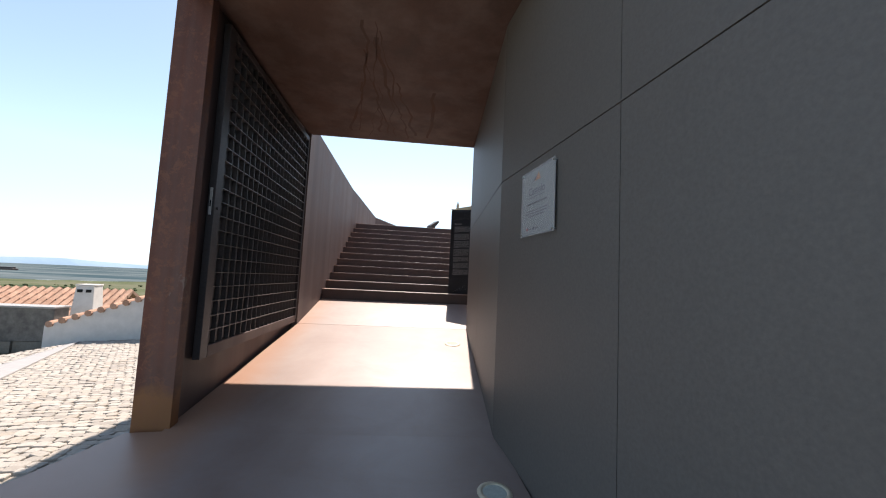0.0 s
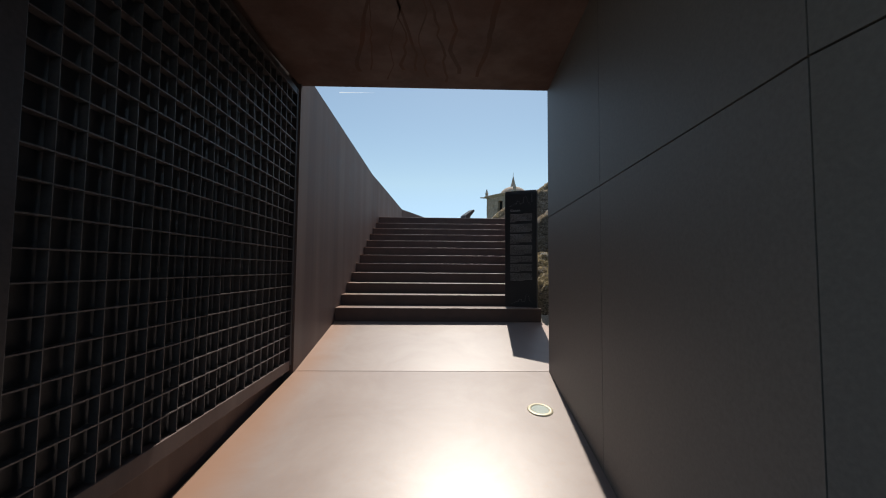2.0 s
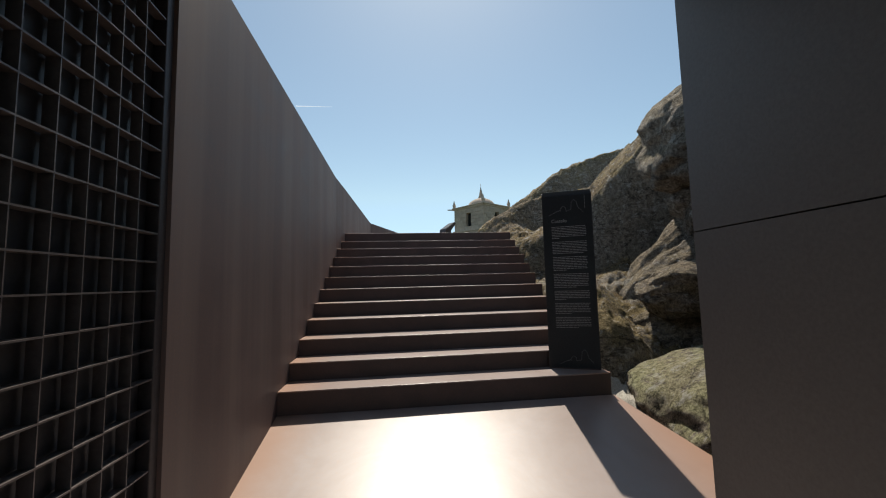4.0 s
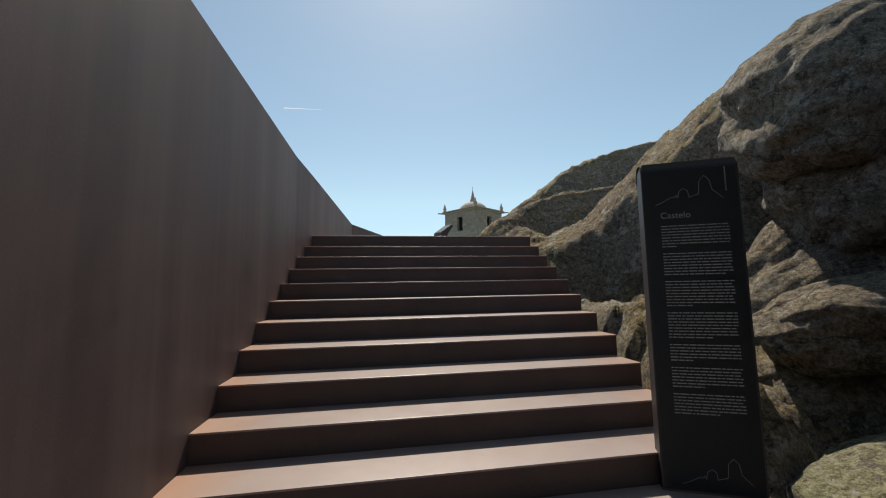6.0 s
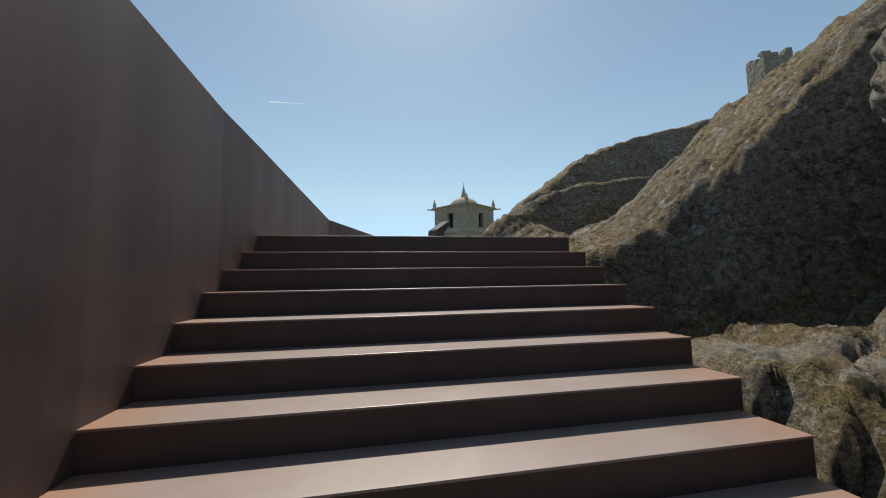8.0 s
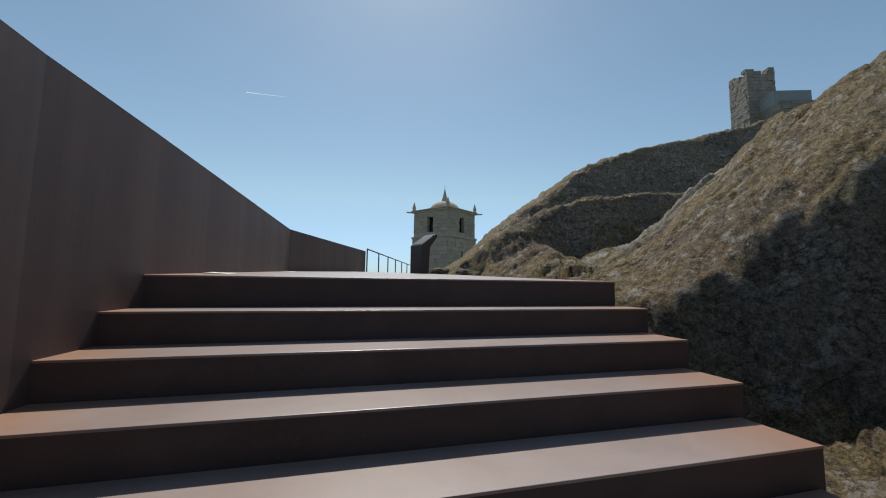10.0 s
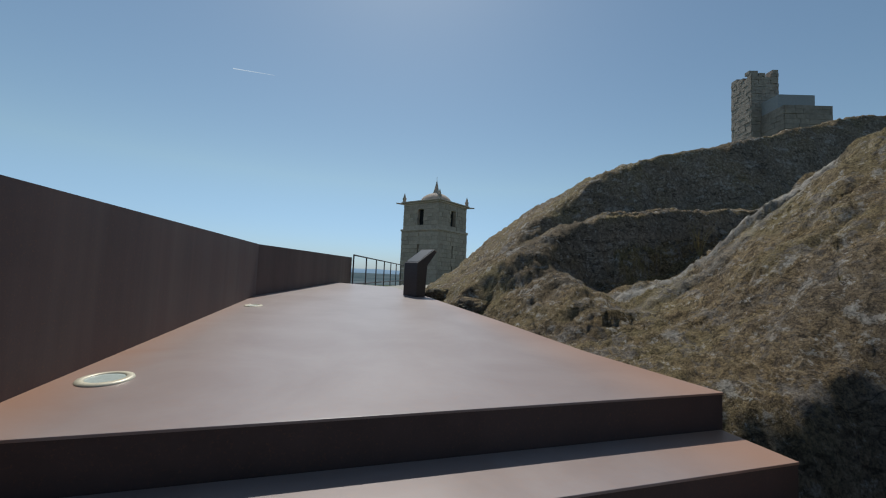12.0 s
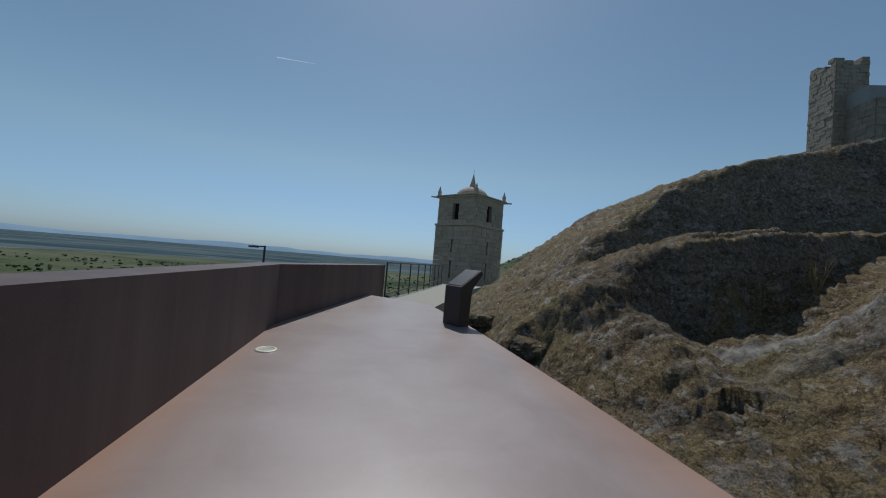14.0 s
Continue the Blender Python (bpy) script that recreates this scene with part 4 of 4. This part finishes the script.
def ruined_tower():
    e = empty("ruined_tower", (34.34, 33.32, 0), -18.0)
    rng = random.Random(8)
    rag = lambda s: 0.34 * math.sin(s * 9.1 + 0.4) + 0.2 * math.sin(s * 17)
    jag = lambda s: 20.75 + rag(s) * 0.7 + (0.5 if s > 1.75 else 0)
    side = lambda s: 20.9 + rag(s + 3) + (0.45 if s < 0.5 else 0) - (0.3 if 0.9 < s < 1.4 else 0)
    block_wall(None, (0.03, 0), (1, 0), 2.2, 13.4, 22.4, 0.3, 0.5, 0.7, rng, jag, (), e)
    block_wall(None, (0, 2.3), (0, -1), 2.28, 13.4, 22.4, 0.3, 0.45, 0.7, rng, side, (), e)
    # broken far wall, stepping down, its stones jutting out
    block_wall(None, (2.3, 2.3), (1, 0.1), 1.3, 15.0, 21.2, 0.3, 0.5, 0.7, rng, lambda s: 20.6 + rag(s * 2) + (0.3 if 0.6 < s < 1.1 else 0), (), e)
    part("footing", box(0.0, 0.0, 9.5, 2.23, 2.3, 13.4), RUIN_STONE, e)
    part("core", box(0.5, 0.5, 13.4, 2.2, 2.28, 20.0), RUIN_STONE, e)
    tagged(e, "ruined granite keep with a ragged broken top", "castle ruin")
    c = empty("concrete_block", (34.35, 30.93, 0), -18.0)
    part("body", box(0.06, 0.62, 15.0, 2.9, 2.5, 18.25, 0.03), CONCRETE, c)
    bm = bmesh.new()
    block_wall(bm, (0, 3.4), (0, -1), 3.38, 10.0, 17.1, 0.4, 0.62, 0.5, rng, lambda s: 16.3 if s < 0.45 else 17.3)
    block_wall(bm, (0.03, 0), (1, 0), 3.6, 10.0, 17.1, 0.4, 0.62, 0.5, rng)
    tagged(part("base_wall", bm, RUIN_STONE, c), kind="stuff")
    part("fill", box(0.45, 0.45, 10.0, 3.5, 3.3, 16.6), RUIN_STONE, c)
    tagged(c, "pale concrete volume on a stone base beside the keep", "concrete building")


ruined_tower()


# ---- plaza and village to the left ----
def plaza():
    xs, ys = np.arange(-16, -0.3, 0.5), np.arange(-6, 14, 0.5)
    X, Y = np.meshgrid(xs, ys)
    g = grid_mesh("pavement", xs, ys, plaza_z(X, Y) - 0.02, GRAVEL)
    tagged(g, "sloping plaza paved with pale uneven cobbles", "pavement", kind="structure")
    rng = random.Random(11)
    meshes = []
    for k in range(6):
        bm = bmesh.new()
        n = 8
        w = [(0.054 * rng.uniform(0.93, 1.05) * cx, 0.041 * rng.uniform(0.93, 1.05) * cy) for cx, cy in ((1, -0.6), (1, 0.65), (0.72, 1), (-0.65, 1), (-1, 0.7), (-1, -0.62), (-0.7, -1), (0.68, -1))]
        lo = [bm.verts.new((x * 1.02, y * 1.02, -0.03)) for x, y in w]
        mi = [bm.verts.new((x, y, 0.008)) for x, y in w]
        hi = [bm.verts.new((x * 0.9, y * 0.9, 0.013)) for x, y in w]
        bm.faces.new(hi)
        for a, b in ((lo, mi), (mi, hi)):
            for i in range(n):
                bm.faces.new((a[i], a[(i + 1) % n], b[(i + 1) % n], b[i]))
        me = bpy.data.meshes.new("cobble")
        bm.to_mesh(me)
        bm.free()
        me.materials.append(COBBLE)
        meshes.append(me)
    count, verts, faces = 0, [], []
    y, row = 1.2, 0
    while y < 9.6:
        x = -0.45 - (row % 2) * 0.055 - max(0, (3.0 - y)) * 0.55
        while x > -8.5:
            px, py = x + rng.uniform(-0.012, 0.012), y + rng.uniform(-0.01, 0.01)
            me = rng.choice(meshes)
            m = pose(px, py, float(plaza_z(px, py)) - 0.012 + rng.uniform(-0.005, 0.006), rng.uniform(-5, 5), rng.uniform(-5, 5), rng.uniform(-14, 14) + 180 * rng.randrange(2))
            if count < 300 and x > -2.2 and 1.6 < y < 4.4:
                ob = new("cobble", me)
                ob.parent = g
                ob.matrix_basis = m
                count += 1
            else:
                k = len(verts)
                verts += [tuple(m @ v.co) for v in me.vertices]
                faces += [tuple(i + k for i in p.vertices) for p in me.polygons]
            x -= 0.113
        y += 0.087
        row += 1
    st = raw("cobbles", verts, faces, COBBLE, g)
    tagged(st, kind="stuff")
    kerb = part("kerb", prism([(-3.9, 4.9), (-3.2, 4.7), (-5.55, 9.2), (-6.35, 9.2)], -2.2, lambda x, y: float(plaza_z(x, y)) + 0.03, 0.01), CONCRETE)
    tagged(kerb, "pale concrete kerb strip across the plaza", "kerb", kind="structure")


def tiled_roof(parent, x0, x1, y0, y1, z0, z1, material=TILE):
    """Rows of rounded tiles on a slope that rises from y0 to y1."""
    bm = bmesh.new()
    n = max(3, int((x1 - x0) / 0.22))
    L = math.hypot(y1 - y0, z1 - z0)
    rows = max(2, int(L / 0.4))
    for i in range(n):
        x = x0 + (i + 0.5) * (x1 - x0) / n
        for j in range(rows):
            a, b = j / rows, (j + 1.08) / rows
            cyl((x, y0 + (y1 - y0) * a, z0 + (z1 - z0) * a), (x, y0 + (y1 - y0) * b, z0 + (z1 - z0) * b + 0.03), 0.11, 0.09, 6, bm)
    part("roof", bm, material, parent)


def village():
    w = empty("garden_wall", (-6.42, 9.3, 0), 6)
    part("wall", prism([(0, 0), (5.5, 0), (5.5, 0.35), (0, 0.35)], -2.6, lambda x, y: -1.0 + 0.36 * x), WHITE, w)
    for i in range(22):
        x = i * 0.25 + 0.12
        part("coping_tile", cyl((x, -0.06, -1.0 + 0.36 * x), (x, 0.41, -0.97 + 0.36 * x), 0.075, 0.065, 8), TILE, w)
    tagged(w, "white rendered wall with a sloping terracotta tile coping", "wall")
    g = empty("stone_wall", (-14, 9.0, 0), 3)
    bm = bmesh.new()
    block_wall(bm, (0, 0), (1, 0), 7.7, -3.0, -1.38, 0.27, 0.45, 0.42, random.Random(4))
    tagged(part("rubble_base", bm, GREYWALL, g), kind="stuff")
    for x0, x1 in ((0.0, 3.2), (3.21, 6.15), (6.16, 7.7)):
        part("panel", box(x0, -0.015, -1.38, x1, 0.4, -0.62, 0.006), GREYPLASTER, g)
    part("coping", box(-0.02, -0.05, -0.619, 7.72, 0.44, -0.575, 0.008), CONCRETE, g)
    tagged(g, "grey rendered parapet wall on a rubble stone base", "wall")
    c = empty("chimney", (-7.0, 11.2, -1.65), 10)
    bm = box(-0.29, -0.29, 0, 0.29, 0.29, 1.5, 0.02)
    for v in bm.verts:
        k = 1 - 0.19 * max(0, v.co.z)
        v.co.x *= k
        v.co.y *= k
    part("shaft", bm, WHITE, c)
    part("cap", box(-0.22, -0.22, 1.5, 0.22, 0.22, 1.54, 0.01), WHITE, c)
    for x in (-0.1, 0.1):
        part("vent", box(x - 0.06, -0.235, 1.32, x + 0.06, -0.17, 1.4), JOINT_SHADE, c)
    tagged(c, "white tapered chimney stack with small dark vents", "chimney")
    for at, rz, sx, sy, h in (((-11, 13.5, -3.1), 15, 6.0, 4.0, 1.7), ((-20, 17, -5.0), 30, 8.0, 5.0, 2.4), ((-13, 23, -5.5), -10, 7.0, 5.0, 2.6), ((-30, 30, -8), 20, 9.0, 6.0, 3.0), ((-23, 40, -9), 5, 8.0, 6.0, 3.0), ((-40, 28, -9), 40, 8.0, 6.0, 3.0)):
        hs = empty("house", at, rz)
        part("wall", box(-sx / 2, -sy / 2, -3, sx / 2, sy / 2, h, 0.02), WHITE, hs)
        tiled_roof(hs, -sx / 2 - 0.2, sx / 2 + 0.2, -sy / 2 - 0.3, 0, h + 0.02, h + 0.9)
        tiled_roof(hs, -sx / 2 - 0.2, sx / 2 + 0.2, sy / 2 + 0.3, 0, h + 0.02, h + 0.9)
        bm = prism([(-sx / 2, -sy / 2), (sx / 2, -sy / 2), (sx / 2, sy / 2), (-sx / 2, sy / 2)], h - 0.1, h)
        part("ceiling_slab", bm, WHITE, hs)
        for k in range(2):
            x = -sx / 4 + k * sx / 2
            part("window", box(x - 0.4, -sy / 2 - 0.02, h - 1.7, x + 0.4, -sy / 2 + 0.1, h - 0.7), STEEL_DARK, hs)
        tagged(hs, "white village house with a terracotta tile roof", "house", "village houses")
    l = empty("street_lamp", (-7.32, 9.0, -1.75))
    part("pole", box(-0.028, -0.028, -0.2, 0.028, 0.028, 2.25, 0.004), STEEL_DARK, l)
    part("arm", box(0.0, -0.03, 2.04, 0.4, 0.03, 2.07, 0.004), STEEL_DARK, l)
    part("lamp_head", box(0.12, -0.07, 2.0, 0.42, 0.07, 2.04, 0.01), STEEL_DARK, l)
    tagged(l, "slim dark street lamp with flat head on the plaza", "street lamp")


plaza()
village()


# ---- distant trees ----
def far_trees():
    rng = random.Random(21)
    verts, faces = [], []
    ico = bmesh.new()
    bmesh.ops.create_icosphere(ico, subdivisions=1, radius=1)
    bv, bf = [v.co.copy() for v in ico.verts], [tuple(v.index for v in f.verts) for f in ico.faces]
    ico.free()
    for i in range(8500):
        r = 55 * (16 ** rng.random())
        a = rng.uniform(radians(60), radians(190))
        x, y = 3 + r * math.cos(a), 6 + r * math.sin(a)
        if noise.noise(Vector((x / 70, y / 70, 3))) < -0.05 - 0.25 * rng.random():
            continue
        z = float(ground_z(np.array([x]), np.array([y]))[0])
        s = rng.uniform(0.9, 2.6)
        for c in range(2 if r < 200 else 1):
            k = len(verts)
            ox, oy = rng.uniform(-s, s) * 0.6, rng.uniform(-s, s) * 0.6
            for v in bv:
                q = 1 + rng.uniform(-0.3, 0.3)
                verts.append((x + ox + v.x * s * q, y + oy + v.y * s * q, z + s * 0.5 + v.z * s * 0.75 * q))
            faces.extend(tuple(j + k for j in f) for f in bf)
    t = raw("far_trees", verts, faces, LEAF)
    tagged(t, "scattered dark green trees and scrub on the slopes below", "trees", kind="stuff")


far_trees()


# ---- sprig and dry tufts on the rock ----
def tufts():
    rng = random.Random(31)
    verts, faces = [], []
    for i in range(160):
        x, y = rng.uniform(3.9, 9.5), rng.uniform(12.5, 17)
        if noise.noise(Vector((x * 0.9, y * 0.9, 0))) < 0.15:
            continue
        z = float(outcrop_z(np.array([x]), np.array([y]))[0])
        for b in range(4):
            a, h = rng.uniform(0, 6.28), rng.uniform(0.03, 0.09)
            k = len(verts)
            dx, dy = math.cos(a), math.sin(a)
            verts += [(x - dy * 0.004, y + dx * 0.004, z - 0.01), (x + dy * 0.004, y - dx * 0.004, z - 0.01), (x + dx * h * 0.6, y + dy * h * 0.6, z + h)]
            faces.append((k, k + 1, k + 2))
    t = raw("grass_tufts", verts, faces, DRYGRASS)
    tagged(t, "dry straw-coloured grass tufts on the granite", "grass", kind="stuff")


tufts()


# ---- vapour trail ----
def contrail():
    a, b = Vector((-0.2287, 0.8803, 0.4157)) * 3600, Vector((-0.1494, 0.8939, 0.4227)) * 3600
    bm = cyl(a, b, 3.5, 0.8, 10)
    ob = part("contrail", bm, CLOUD)
    tagged(ob, "thin white vapour trail high in the sky", "contrail", kind="structure")


contrail()


# ---- drip stains on the soffit ----
def drips():
    rng = random.Random(17)
    m = corten_wall("rust_run", (0.045, 0.02, 0.013), (0.09, 0.032, 0.015), False)
    for k in range(9):
        x, y, w = 0.75 + 0.16 * k + rng.uniform(-0.06, 0.06), 6.35 - rng.uniform(0, 0.3), rng.uniform(0.008, 0.022)
        bm, prev = bmesh.new(), None
        n = rng.randrange(14, 30)
        for i in range(n):
            cur = [bm.verts.new((x + o, y, ROOF_Z - 0.0015)) for o in (-w, w)]
            if prev:
                bm.faces.new((prev[0], prev[1], cur[1], cur[0]))
            prev = cur
            x += rng.uniform(-0.035, 0.035) - 0.012 * (k - 4) * 0.3
            y -= 0.11
            w = max(0.004, w + rng.uniform(-0.004, 0.004))
        ob = part("stain", bm, m, roof)


drips()


# ---- lamp below the parapet ----
def lower_lamp():
    l = empty("street_lamp", (-3.09, 30, -2.55))
    part("pole", cyl((0, 0, -4), (0, 0, 6), 0.06, 0.045, 10), STEEL_DARK, l)
    part("arm", cyl((0, 0, 5.95), (-0.56, 0, 5.95), 0.03, 0.03, 8), STEEL_DARK, l)
    part("lamp_head", box(-0.66, -0.09, 5.88, -0.26, 0.09, 5.96, 0.01), STEEL_DARK, l)
    tagged(l, "dark street lamp with side arm below the parapet", "street lamp")


lower_lamp()


# ---- dry bush in the cleft of the rock ----
def dry_bush():
    rng = random.Random(41)
    x, y = 8.1, 16.3
    z = float(outcrop_z(np.array([x]), np.array([y]))[0]) - 0.03
    e = empty("dry_bush", (x, y, z))
    for k in range(9):
        bm = bmesh.new()
        p, d = Vector((0, 0, 0)), Vector((rng.uniform(-0.5, 0.5), rng.uniform(-0.5, 0.5), 1)).normalized()
        for i in range(5):
            q = p + d * rng.uniform(0.1, 0.16)
            cyl(p, q, 0.007 - 0.001 * i, 0.006 - 0.001 * i, 5, bm)
            if i > 0:
                cyl(q, q + Vector((rng.uniform(-0.1, 0.1), rng.uniform(-0.1, 0.1), 0.08)), 0.003, 0.001, 4, bm)
            p, d = q, (d + Vector((rng.uniform(-0.3, 0.3), rng.uniform(-0.3, 0.3), 0))).normalized()
        part("branch", bm, DRYGRASS, e)
    tagged(e, "bare dry bush with thin twigs in a rock cleft", "bush")


dry_bush()
